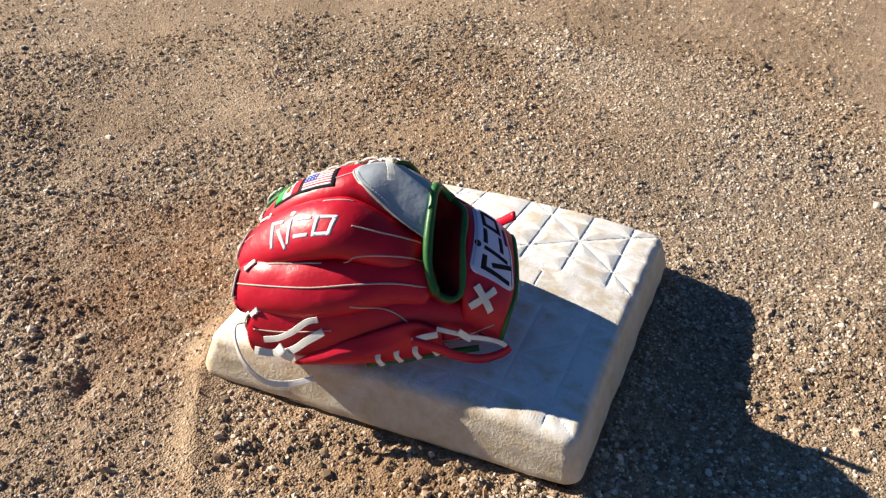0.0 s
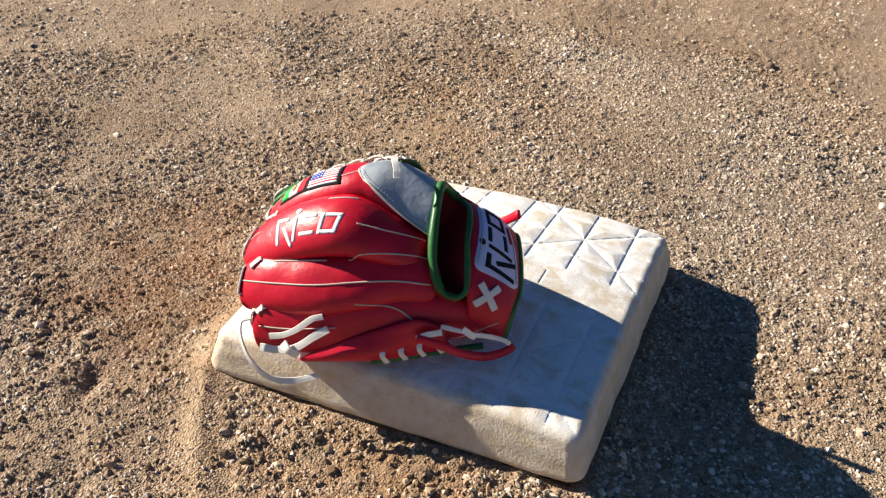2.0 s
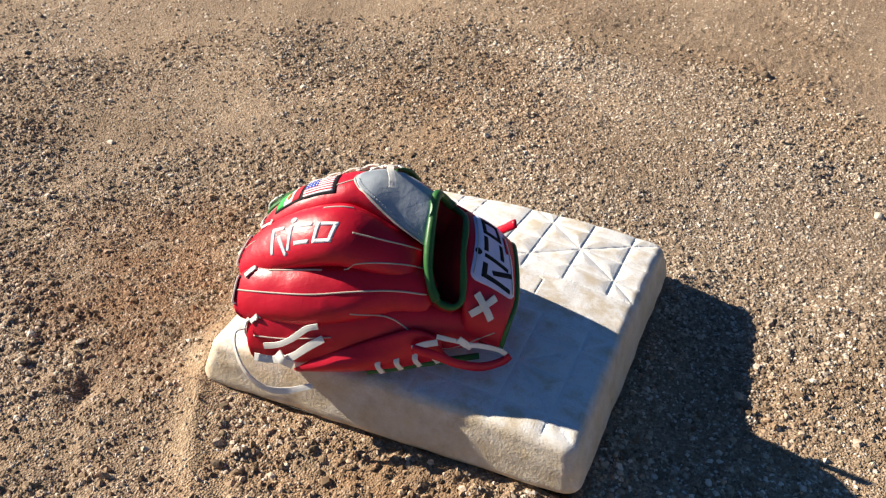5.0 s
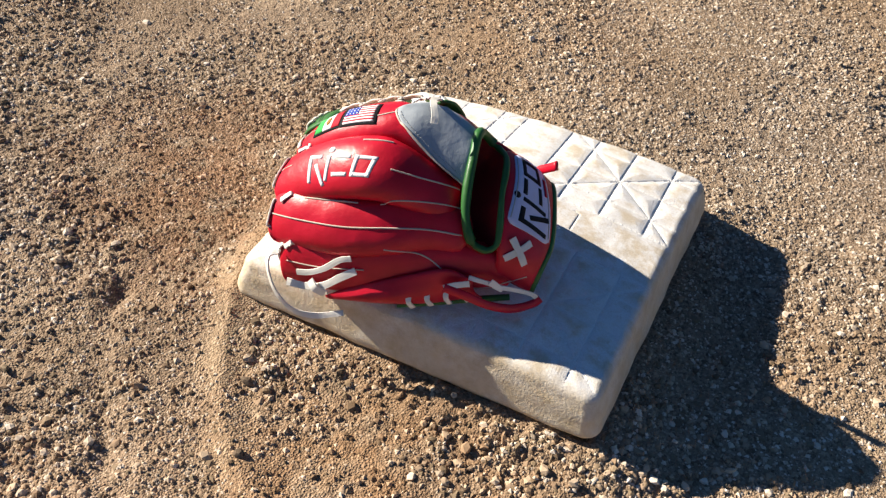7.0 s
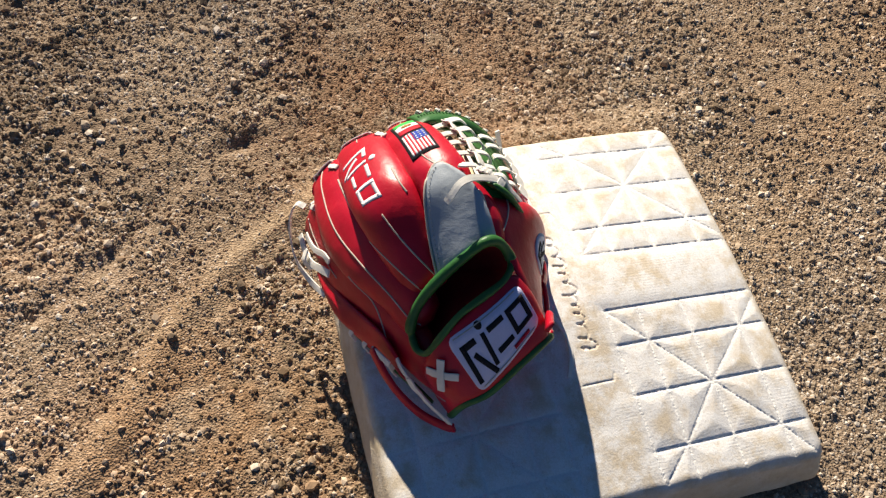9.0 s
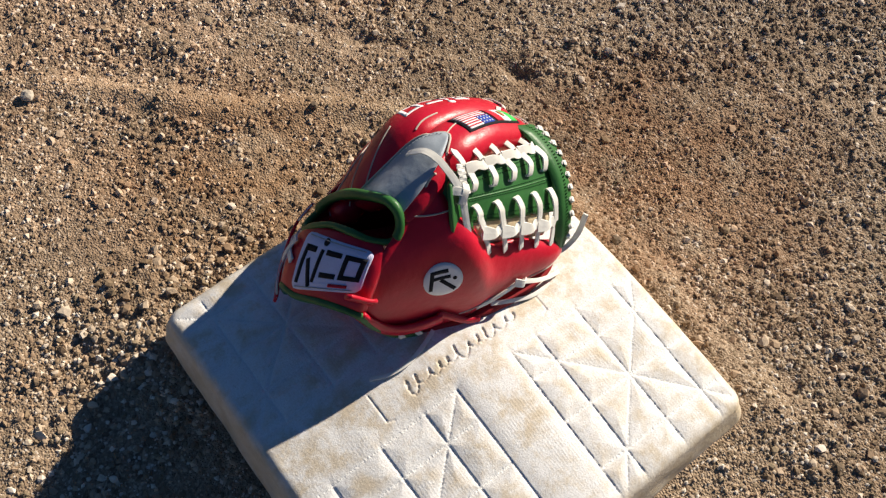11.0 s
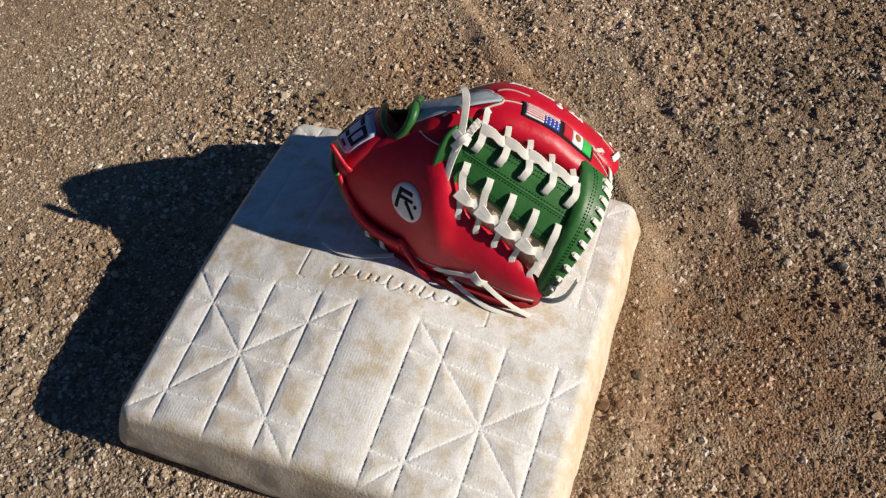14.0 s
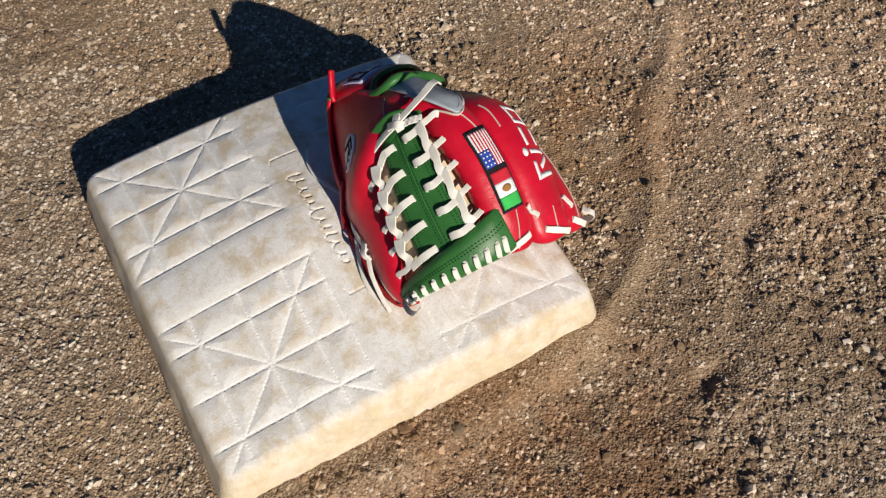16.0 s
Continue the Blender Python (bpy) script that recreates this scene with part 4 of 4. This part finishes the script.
# crossbar over the top of the web, from index tip to thumb tip
BAR_IN = [(0.133, 0.101, 0.187), (0.139, 0.087, 0.184), (0.141, 0.065, 0.174), (0.139, 0.047, 0.161), (0.133, 0.032, 0.141), (0.126, 0.020, 0.118), (0.122, 0.015, 0.102)]
BAR_OUT = [(0.162, 0.103, 0.164), (0.165, 0.089, 0.163), (0.164, 0.069, 0.160), (0.160, 0.051, 0.151), (0.153, 0.034, 0.137), (0.143, 0.020, 0.118), (0.134, 0.015, 0.097)]
BAR = [tuple(V(*a).lerp(V(*b), 0.30)) for a, b in zip(BAR_IN, BAR_OUT)]
bar = g("web_crossbar", loft([BAR_IN, [tuple(V(*p) + V(0.3, -0.6, 0.6) * 0.004) for p in BAR], BAR_OUT, [tuple(V(*p) + V(-0.006, 0.006, -0.012)) for p in BAR_OUT]], 22, 54, 0.004), GREEN, label="green leather web crossbar")
bar_skin = Skin([bar])
for f in (0.15, 0.28):
    tagged(g("stitching", stitches([bar_skin.drop(p, (0.5, -0.6, 0.62), 0.0004)[0] for p in spline([tuple(V(*a).lerp(V(*b), f)) for a, b in zip(BAR, BAR_OUT)], 300)], (0.5, -0.6, 0.62), 0.0020, 0.0029, 0.0010), GREEN_THREAD, bar), kind="stuff")
g("bar_fold", tube([tuple(V(*a).lerp(V(*b), -0.16) + V(0.3, -0.6, 0.6) * 0.0034) for a, b in zip(BAR, BAR_OUT)], 0.0012, 6), GREEN_THREAD, bar)
edge_in = spline([tuple(V(*a).lerp(V(*b), 0.62)) for a, b in zip(BAR, BAR_OUT)], 101)
edge_out = spline(BAR_OUT, 101)
for i in range(11):
    k = 10 + i * 8
    face = V(0.75, -0.45, 0.45)
    a = bar_skin.drop(edge_in[k], (0.6, -0.55, 0.58), 0.0016)[0]
    b = edge_out[min(k + 2, 100)] + V(0.0022, -0.0012, 0.0008)
    lace("edge_lace", [a - face * 0.002, a, a.lerp(b, 0.55) + face * 0.0012, b, b + V(-0.002, 0.003, -0.007)], [(0.5, -0.6, 0.6), face, (1, -0.2, 0)], 0.0050, bar)

# upper lacing, panel to index finger
def up_joint(f):
    spike = V(0.056, 0.082, 0.2300).lerp(V(0.130, 0.089, 0.1835), f) + V(0, 0.001, 0.0030 * math.sin(math.pi * f))
    return on_web(0.13 + 0.83 * f, 0.10, 0.0042).lerp(spike, 0.38) + WEB * 0.0012, spike


for i in range(5):
    f = i / 4
    sway = 0.0012 * math.sin(i * 2.1)
    slot = on_web(0.10 + 0.83 * f, 0.34, 0.0012)
    slot_up = on_web(0.115 + 0.83 * f, 0.14, 0.0042)
    joint, spike = up_joint(f)
    lace("web_lace", [slot - WEB * 0.003, slot + WEB * 0.0012, slot.lerp(slot_up, 0.5) + WEB * 0.0026, slot_up + WEB * 0.0010, joint + V(sway, 0, 0)], [tuple(WEB), tuple(WEB)], 0.0068)
    lace("web_lace", [joint - V(0.003 - sway, 0, 0), joint.lerp(spike, 0.5) + WEB * 0.0010, spike + V(0.001, 0.001, 0.0010), spike + V(0.002, 0.0040, -0.0005)], [tuple(WEB), (0.2, -0.3, 0.9)], 0.0058)
    if i < 4:
        nxt = up_joint((i + 1) / 4)[0]
        lace("web_lace", [joint + WEB * 0.0014 - V(0.003, 0, -0.001), joint.lerp(nxt, 0.35) + WEB * 0.0030 + V(0, 0.0012, 0.0008), joint.lerp(nxt, 0.7) + WEB * 0.0014 + V(0, -0.0010, 0), nxt + V(0.001, 0.0004, 0)], [tuple(WEB), (0.15, -0.6, 0.75)], 0.0092, flare=0.20)


# lower lacing, panel to thumb
def low_joint(f):
    pin = V(0.050, 0.029, 0.1625).lerp(V(0.118, 0.0195, 0.1215), f) + V(0.0, -0.001, 0.0015 * math.sin(math.pi * f))
    return on_web(0.11 + 0.86 * f, 0.95, 0.0042).lerp(pin, 0.36) + WEB * 0.0016, pin


for i in range(5):
    f = i / 4
    sway = 0.0012 * math.sin(i * 1.7 + 1)
    slot = on_web(0.09 + 0.86 * f, 0.64, 0.0012)
    slot_dn = on_web(0.10 + 0.86 * f, 0.90, 0.0042)
    joint, pin = low_joint(f)
    lace("web_lace", [slot - WEB * 0.003, slot + WEB * 0.0012, slot.lerp(slot_dn, 0.5) + WEB * 0.0028, slot_dn + WEB * 0.0010, joint + V(sway, 0, 0)], [tuple(WEB), tuple(WEB)], 0.0068)
    lace("web_lace", [joint - V(0.002, 0, 0), joint.lerp(pin, 0.6) + WEB * 0.0016, pin + V(0, -0.003, 0.0005), pin + V(0, -0.0035, -0.0035), pin + V(0, 0.001, -0.005)], [tuple(WEB), (0.1, -0.95, 0.3)], 0.0054)
    if i < 4:
        nxt = low_joint((i + 1) / 4)[0]
        lace("web_lace", [joint + WEB * 0.0012 - V(0.003, 0, -0.001), joint.lerp(nxt, 0.35) + WEB * 0.0030 + V(0, -0.0014, -0.0012), joint.lerp(nxt, 0.7) + WEB * 0.0012 + V(0, 0.0008, 0.0008), nxt + V(0.001, 0, 0)], [tuple(WEB), (0.2, -0.85, 0.45)], 0.0100, flare=0.20)

# cream palm leather showing along both edges of the web
steps = (0.02, 0.25, 0.5, 0.75, 0.98)
g("palm_edge_leather", loft([[on_web(s, 0.88, -0.0035) for s in steps], [on_web(s, 0.97, -0.0030).lerp(V(0.050, 0.029, 0.1625).lerp(V(0.118, 0.0195, 0.1215), s), 0.5) for s in steps], [V(0.050, 0.029, 0.1625).lerp(V(0.118, 0.0195, 0.1215), s) + V(0, 0.006, -0.001) for s in steps]], 10, 30, 0.0024), CREAM, label="cream palm leather")
g("palm_edge_leather", loft([[on_web(s, 0.14, -0.0100) for s in steps], [on_web(s, 0.04, -0.0160).lerp(V(0.056, 0.082, 0.2300).lerp(V(0.130, 0.089, 0.1835), s), 0.5) + V(0, 0.002, -0.006) for s in steps], [V(0.056, 0.082, 0.2300).lerp(V(0.130, 0.089, 0.1835), s) + V(0, 0.008, -0.016) for s in steps]], 10, 30, 0.0024), CREAM, label="cream palm leather")

# long tie from the grey pad across the end of the web to the thumb
lace("web_tie", [(0.0265, 0.1055, 0.2305), (0.0285, 0.1010, 0.2360), (0.034, 0.0935, 0.2405), (0.0385, 0.084, 0.2385), (0.041, 0.072, 0.2320), (0.042, 0.062, 0.2255), (0.0425, 0.053, 0.2185)], [(-0.2, 0.6, 0.8), (-0.1, 0.1, 1), (-0.1, -0.3, 1), (-0.1, -0.6, 0.75)], 0.0066)
lace("web_tie", [(0.0430, 0.056, 0.2210), (0.039, 0.047, 0.2080), (0.036, 0.038, 0.193), (0.0335, 0.031, 0.177), (0.033, 0.029, 0.172)], [(-0.1, -0.7, 0.7), (-0.1, -0.8, 0.6)], 0.0066)
lace("web_tie", [(0.036, 0.060, 0.2235), (0.043, 0.055, 0.2225), (0.050, 0.056, 0.2180)], (0, -0.6, 0.8), 0.0070)
lace("web_tie", [(0.049, 0.060, 0.222), (0.045, 0.054, 0.2225), (0.038, 0.050, 0.2145)], (0, -0.7, 0.7), 0.0070)
lace("web_tie", [(0.054, 0.074, 0.2285), (0.050, 0.065, 0.2260), (0.046, 0.058, 0.220)], (-0.1, -0.7, 0.7), 0.0070, twist=0.2)

# palm leather seen through the web, and the closed palm edge on the base
g("palm", loft([[(0.010, 0.092, 0.196), (0.012, 0.060, 0.172), (0.012, 0.034, 0.120)], [(0.060, 0.098, 0.190), (0.066, 0.062, 0.160), (0.064, 0.030, 0.112)], [(0.120, 0.104, 0.160), (0.124, 0.062, 0.132), (0.112, 0.026, 0.094)]], 20, 20, 0.003), CREAM, label="cream palm leather")
g("palm_edge", tube([(-0.030, 0.036, 0.092), (-0.002, 0.022, 0.0895), (0.034, 0.011, 0.0885), (0.072, 0.006, 0.086), (0.104, 0.009, 0.0835), (0.122, 0.016, 0.083), (0.126, 0.030, 0.083)], lambda u: 0.0058 * (0.75 + 0.25 * math.sin(math.pi * u)), 10), RED_DARK, label="dark red palm edge")
g("palm_flap", loft([
    [(0.078, 0.205, 0.0765), (0.077, 0.205, 0.0745), (0.075, 0.202, 0.0735)],
    [(0.0530, 0.1965, 0.0945), (0.049, 0.203, 0.086), (0.046, 0.197, 0.0795)],
    [(0.0300, 0.1895, 0.1075), (0.020, 0.198, 0.096), (0.014, 0.188, 0.0850)],
    [(0.0040, 0.1790, 0.1195), (-0.008, 0.183, 0.104), (-0.016, 0.174, 0.0890)],
    [(-0.0245, 0.1660, 0.1295), (-0.032, 0.167, 0.112), (-0.040, 0.159, 0.0930)],
    [(-0.0470, 0.1570, 0.1210), (-0.050, 0.158, 0.108), (-0.056, 0.151, 0.0960)]], 46, 14, 0.0034, 0.001), RED, label="loose red leather palm flap")
g("flap_binding", tube([(0.012, 0.188, 0.0840), (-0.010, 0.176, 0.0870), (-0.034, 0.162, 0.0905), (-0.056, 0.150, 0.0940), (-0.078, 0.139, 0.098)], 0.0030, 8), GREEN)
for i in range(4):
    f = i / 3
    p = V(-0.002, 0.185, 0.0940).lerp(V(-0.045, 0.159, 0.1015), f)
    lace("flap_lace", [p + V(0.003, 0.002, 0.0075), p + V(0.001, 0.0055, 0.002), p + V(-0.002, 0.002, -0.006)], (-0.3, 0.9, 0.2), 0.0052)
lace("flap_lace", [(-0.028, 0.177, 0.1170), (-0.038, 0.172, 0.1215), (-0.048, 0.167, 0.1240)], (-0.35, 0.85, 0.4), 0.0062)
g("red_strap", ribbon([(-0.028, 0.177, 0.118), (-0.048, 0.172, 0.113), (-0.066, 0.163, 0.103), (-0.084, 0.149, 0.095), (-0.098, 0.133, 0.094), (-0.103, 0.126, 0.098)], [(-0.3, 0.9, 0.4), (-0.4, 0.8, 0.4), (-0.6, 0.7, 0.3)], 0.0085, 0.0030), RED, label="narrow red leather strap")
lace("wrist_tie", [(-0.044, 0.160, 0.124), (-0.054, 0.158, 0.123), (-0.066, 0.152, 0.119)], (-0.4, 0.85, 0.35), 0.0046)
lace("wrist_tie", [(-0.063, 0.155, 0.124), (-0.069, 0.152, 0.118), (-0.073, 0.148, 0.113)], (-0.5, 0.8, 0.3), 0.0066)
lace("wrist_tie", [(-0.069, 0.151, 0.117), (-0.084, 0.143, 0.114), (-0.096, 0.133, 0.106), (-0.101, 0.127, 0.097)], (-0.6, 0.75, 0.2), 0.0048)

# ties on the little finger
lace("pinky_tie", [(0.128, 0.205, 0.108), (0.134, 0.212, 0.106), (0.131, 0.219, 0.094), (0.121, 0.223, 0.074), (0.104, 0.222, 0.058), (0.084, 0.214, 0.0535), (0.060, 0.203, 0.060)], [(0.4, 0.5, 0.8), (0.6, 0.8, 0.2), (0.2, 0.9, 0.3), (0, 0.8, 0.6)], 0.0062)
lace("pinky_tie", [(0.106, 0.209, 0.096), (0.092, 0.207, 0.101), (0.079, 0.204, 0.110), (0.066, 0.199, 0.1225), (0.056, 0.196, 0.1265)], (0, 0.95, 0.35), 0.0060)
lace("pinky_tie", [(0.114, 0.214, 0.084), (0.098, 0.213, 0.086), (0.084, 0.211, 0.090)], (0, 0.85, 0.5), 0.0075)
lace("pinky_tie", [(0.086, 0.212, 0.088), (0.074, 0.209, 0.096), (0.062, 0.204, 0.107), (0.050, 0.198, 0.116)], (0, 0.9, 0.4), 0.0075)
lace("pinky_tie", [(0.090, 0.212, 0.096), (0.082, 0.2155, 0.092), (0.075, 0.211, 0.086)], (0, 0.9, 0.4), 0.0085)

# ties along the thumb side
lace("thumb_tie", [(0.018, 0.017, 0.098), (0.040, 0.009, 0.104), (0.058, 0.006, 0.109), (0.074, 0.006, 0.111)], (0, -0.9, 0.4), 0.0040)
lace("thumb_tie", [(0.069, 0.006, 0.114), (0.076, 0.002, 0.110), (0.081, 0.005, 0.105)], (0, -0.9, 0.4), 0.0080)
lace("thumb_tie", [(0.078, 0.005, 0.108), (0.093, 0.001, 0.099), (0.110, 0.001, 0.087), (0.124, 0.003, 0.0785)], (0, -0.6, 0.8), 0.0044)
lace("thumb_tie", [(0.046, 0.009, 0.096), (0.064, 0.002, 0.091), (0.086, -0.003, 0.0835), (0.109, -0.001, 0.0775)], (0, -0.6, 0.8), 0.0042)
lace("thumb_tie", [(0.122, 0.016, 0.092), (0.138, 0.013, 0.094), (0.151, 0.013, 0.106), (0.159, 0.016, 0.128)], [(-0.2, -0.5, 0.9), (-0.75, -0.2, 0.6)], 0.0054)
lace("heel_tie", [(x, y, float(crown(x, y)) + 0.0022) for x, y in ((-0.080, 0.018), (-0.064, 0.011), (-0.046, 0.009), (-0.028, 0.013), (-0.010, 0.020))], (0, -0.3, 1), 0.0042)
g("pointed_strap", ribbon([(-0.004, 0.021, 0.118), (0.006, 0.015, 0.108), (0.018, 0.009, 0.097), (0.030, 0.005, 0.0925)], (0, -0.9, 0.4), 0.0060, 0.0026), RED, label="pointed red leather strap end")
for x, y, z in ((-0.038, 0.028, 0.104), (-0.022, 0.024, 0.097)):
    lace("heel_lace", [(x - 0.003, y + 0.003, z + 0.005), (x, y - 0.001, z), (x + 0.002, y + 0.002, z - 0.006)], (-0.3, -0.8, 0.3), 0.0050)
g("heel_strap", ribbon([(-0.068, 0.043, 0.158), (-0.062, 0.0385, 0.145), (-0.050, 0.0325, 0.126), (-0.034, 0.0265, 0.116), (-0.016, 0.0215, 0.113), (-0.002, 0.0190, 0.112)], [(-0.7, -0.6, 0.3), (-0.5, -0.8, 0.3), (-0.1, -0.95, 0.2)], 0.011, 0.0045), RED, label="red leather strap along the heel")
g("strap_tongue", ribbon([(-0.055, 0.0415, 0.168), (-0.058, 0.0418, 0.172), (-0.065, 0.0450, 0.1790), (-0.0735, 0.0490, 0.1880)], (-0.10, 0.70, 0.70), 0.0090, 0.0040), RED, label="red leather strap tongue standing off the wrist")

# crossed lace on the wrist strap
c = V(-0.076, 0.1315, 0.149)
c, cn = skin.drop(c, (-0.6, 0.6, 0.5), 0.0016)
u = V(0.18, -0.62, 0.76)
v = V(-0.74, -0.46, -0.46)
for s in (1, -1):
    d = (u * 0.70 + v * 0.72 * s).normalized() * 0.0135
    lace("crossed_lace", [skin.drop(c + d * q, (-0.6, 0.6, 0.5), 0.0016 + 0.0012 * (s < 0))[0] for q in (-1, -0.4, 0.4, 1)], (-0.6, 0.6, 0.5), 0.0068)

# ---- embroidered marks ----
def scaled(quads, asp):
    return [[(s / asp, t) for s, t in q] for q in quads]


def mark(k=1.0):
    """The maker's mark as plain shapes: an angle, a bar, a thin bar with a dot, two bars, a frame."""
    q = stroke([(0.10, 0.02), (0.16, 0.74), (0.48, 0.74)], 0.135 * k) + stroke([(0.36, 0.46), (0.58, -0.06)], 0.135 * k)
    q += stroke([(0.70, 0.06), (0.77, 0.72)], 0.12 * k) + disc(0.80, 0.96, 0.10, 0.10, 10, 1)
    q += stroke([(0.98, 0.74), (1.36, 0.74)], 0.13 * k) + stroke([(0.95, 0.20), (1.34, 0.20)], 0.13 * k)
    q += stroke([(1.56, 0.20), (1.58, 0.74), (2.04, 0.74), (2.02, 0.20), (1.56, 0.20)], 0.13 * k)
    return q


# finger mark
MARK = ((0.1195, 0.1698, 0.1700), (0.0575, 0.1703, 0.1985), (0.0560, 0.1450, 0.2150), (0.1345, 0.1465, 0.1870))
WAYM = (0.15, 0.62, 0.77)
g("embroidered_mark", applique(skin, MARK, WAYM, scaled(mark(0.9), 2.12), 0.0003), WHITE_THREAD, middle, "white embroidered maker's mark")

# flag patches on the index finger
FLAG = ((0.0855, 0.0970, 0.2285), (0.1450, 0.1010, 0.1840), (0.1410, 0.1225, 0.1800), (0.0800, 0.1195, 0.2230))
WAYF = (0.53, 0.18, 0.82)
flags = g("flag_patch", applique(skin, FLAG, WAYF, block(0, 0, 1, 1, 24, 8), 0.0009, 0.0012), BLACK_THREAD, glove, "two small embroidered flag patches with black borders")


def field(name, quads, material, lift):
    return part(name, applique(skin, FLAG, WAYF, quads, lift), material, flags)
field("canton", block(0.27, 0.09, 0.475, 0.56, 8, 4), BLUE_THREAD, 0.0015)
for i in range(7):
    t0 = 0.09 + 0.82 * i / 6.5
    field("stripe", block(0.04, t0, 0.27 if t0 < 0.5 else 0.475, min(t0 + 0.066, 0.91), 10, 1), WHITE_THREAD, 0.0015)
    if i < 6:
        field("stripe", block(0.04, t0 + 0.066, 0.27 if t0 < 0.45 else 0.475, t0 + 0.126, 10, 1), FLAG_RED, 0.0015)
stars = []
for i in range(4):
    for j in range(3):
        stars += disc(0.295 + 0.051 * i, 0.165 + 0.155 * j, 0.010, 0.036, 6, 1)
field("star_field", stars, WHITE_THREAD, 0.0019)
field("band", block(0.535, 0.09, 0.665, 0.91, 6, 5), FLAG_RED, 0.0015)
field("band", block(0.665, 0.09, 0.825, 0.91, 6, 5), WHITE_THREAD, 0.0015)
field("band", block(0.825, 0.09, 0.965, 0.91, 6, 5), FLAG_GREEN, 0.0015)
field("emblem", disc(0.745, 0.5, 0.042, 0.20, 14, 2), BROWN_THREAD, 0.0019)

# wrist patch
PATCH = ((-0.0905, 0.1040, 0.1370), (-0.0560, 0.0510, 0.1705), (-0.0310, 0.0640, 0.1915), (-0.0555, 0.1250, 0.1680))
WAYP = (-0.70, 0.06, 0.70)
patch = g("wrist_patch", applique(skin, PATCH, WAYP, rounded(0, 0, 1, 1, 0.10, 0.15), 0.0012, 0.0014), LILAC, glove, "pale lilac cloth patch with black embroidered shapes")
marks = [[(0.05 + s * 0.65, 0.15 + t * 0.80) for s, t in q] for q in mark()]
part("black_mark", applique(skin, PATCH, WAYP, scaled(marks, 1.46), 0.0015), BLACK_THREAD, patch)
part("red_bar", applique(skin, PATCH, WAYP, block(0.60, 0.09, 0.84, 0.16, 8, 1), 0.0020), FLAG_RED, patch)
for t in (0.05, 0.95):
    border = []
    for i in range(34):
        a = 0.08 + 0.84 * i / 34
        border += stroke([(a, t), (a + 0.014, t)], 0.018)
    tagged(part("patch_stitching", applique(skin, PATCH, WAYP, border, 0.0016), GREY_THREAD, patch), kind="stuff")

# round badge at the base of the thumb
mid, bn = skin.drop((0.004, 0.029, 0.160), (-0.1, -0.85, 0.5))
bu = V(1, 0, -0.05)
bv = bn.cross(bu).normalized() * -1
if bv.z < 0:
    bv = -bv
bu = bu.normalized()
R = 0.0185
BADGE = tuple(mid + bu * R * a + bv * R * b for a, b in ((-1, -1), (1, -1), (1, 1), (-1, 1)))
badge = g("round_badge", applique(skin, BADGE, bn, disc(0.5, 0.5, 0.5, 0.5, 36, 4), 0.0011, 0.0014), WHITE_THREAD, glove, "round white badge with black embroidered shapes")
sign = stroke([(0.16, 0.30), (0.26, 0.78), (0.62, 0.78)], 0.10) + stroke([(0.28, 0.60), (0.66, 0.60)], 0.09) + stroke([(0.48, 0.50), (0.74, 0.20)], 0.11) + disc(0.80, 0.52, 0.055, 0.055, 8, 1)
part("black_mark", applique(skin, BADGE, bn, sign, 0.0015), BLACK_THREAD, badge)


# ---- loose stones ----
def stone(place, size, seed, material, label):
    rs = random.Random(seed)
    bm = bmesh.new()
    bmesh.ops.create_icosphere(bm, subdivisions=2, radius=1)
    sx, sy, sz = (rs.uniform(0.7, 1.2) for _ in range(3))
    for v in bm.verts:
        k = 1 + 0.35 * noise.noise(v.co * 1.3 + V(seed, 0, 0)) + 0.12 * noise.noise(v.co * 4 + V(0, seed, 0))
        v.co = V(v.co.x * sx, v.co.y * sy, v.co.z * sz * 0.65) * k * size
    ob = link_mesh("stone", bm, material, smooth=False)
    x, y = place
    ob.location = (x, y, float(height(x, y)) + size * 0.30)
    return tagged(ob, label, "stone", "loose stones on the dirt")


PALE = cloth("pale_stone", (0.62, 0.54, 0.44), 0.3, 0.9, 300.0)
DULL = cloth("dark_clod", (0.20, 0.145, 0.10), 0.35, 0.95, 200.0)
for i, (x, y, size, pale) in enumerate(((-0.17, 0.557, 0.008, 1), (0.077, 0.350, 0.005, 0), (-0.229, -0.915, 0.010, 0), (-0.432, -0.475, 0.008, 1), (0.120, 0.279, 0.006, 0), (0.227, 0.015, 0.006, 0))):
    stone((x, y), size, 11 + i, PALE if pale else DULL, "small pale stone lying on brown dirt" if pale else "dark crumbly lump lying on brown dirt")
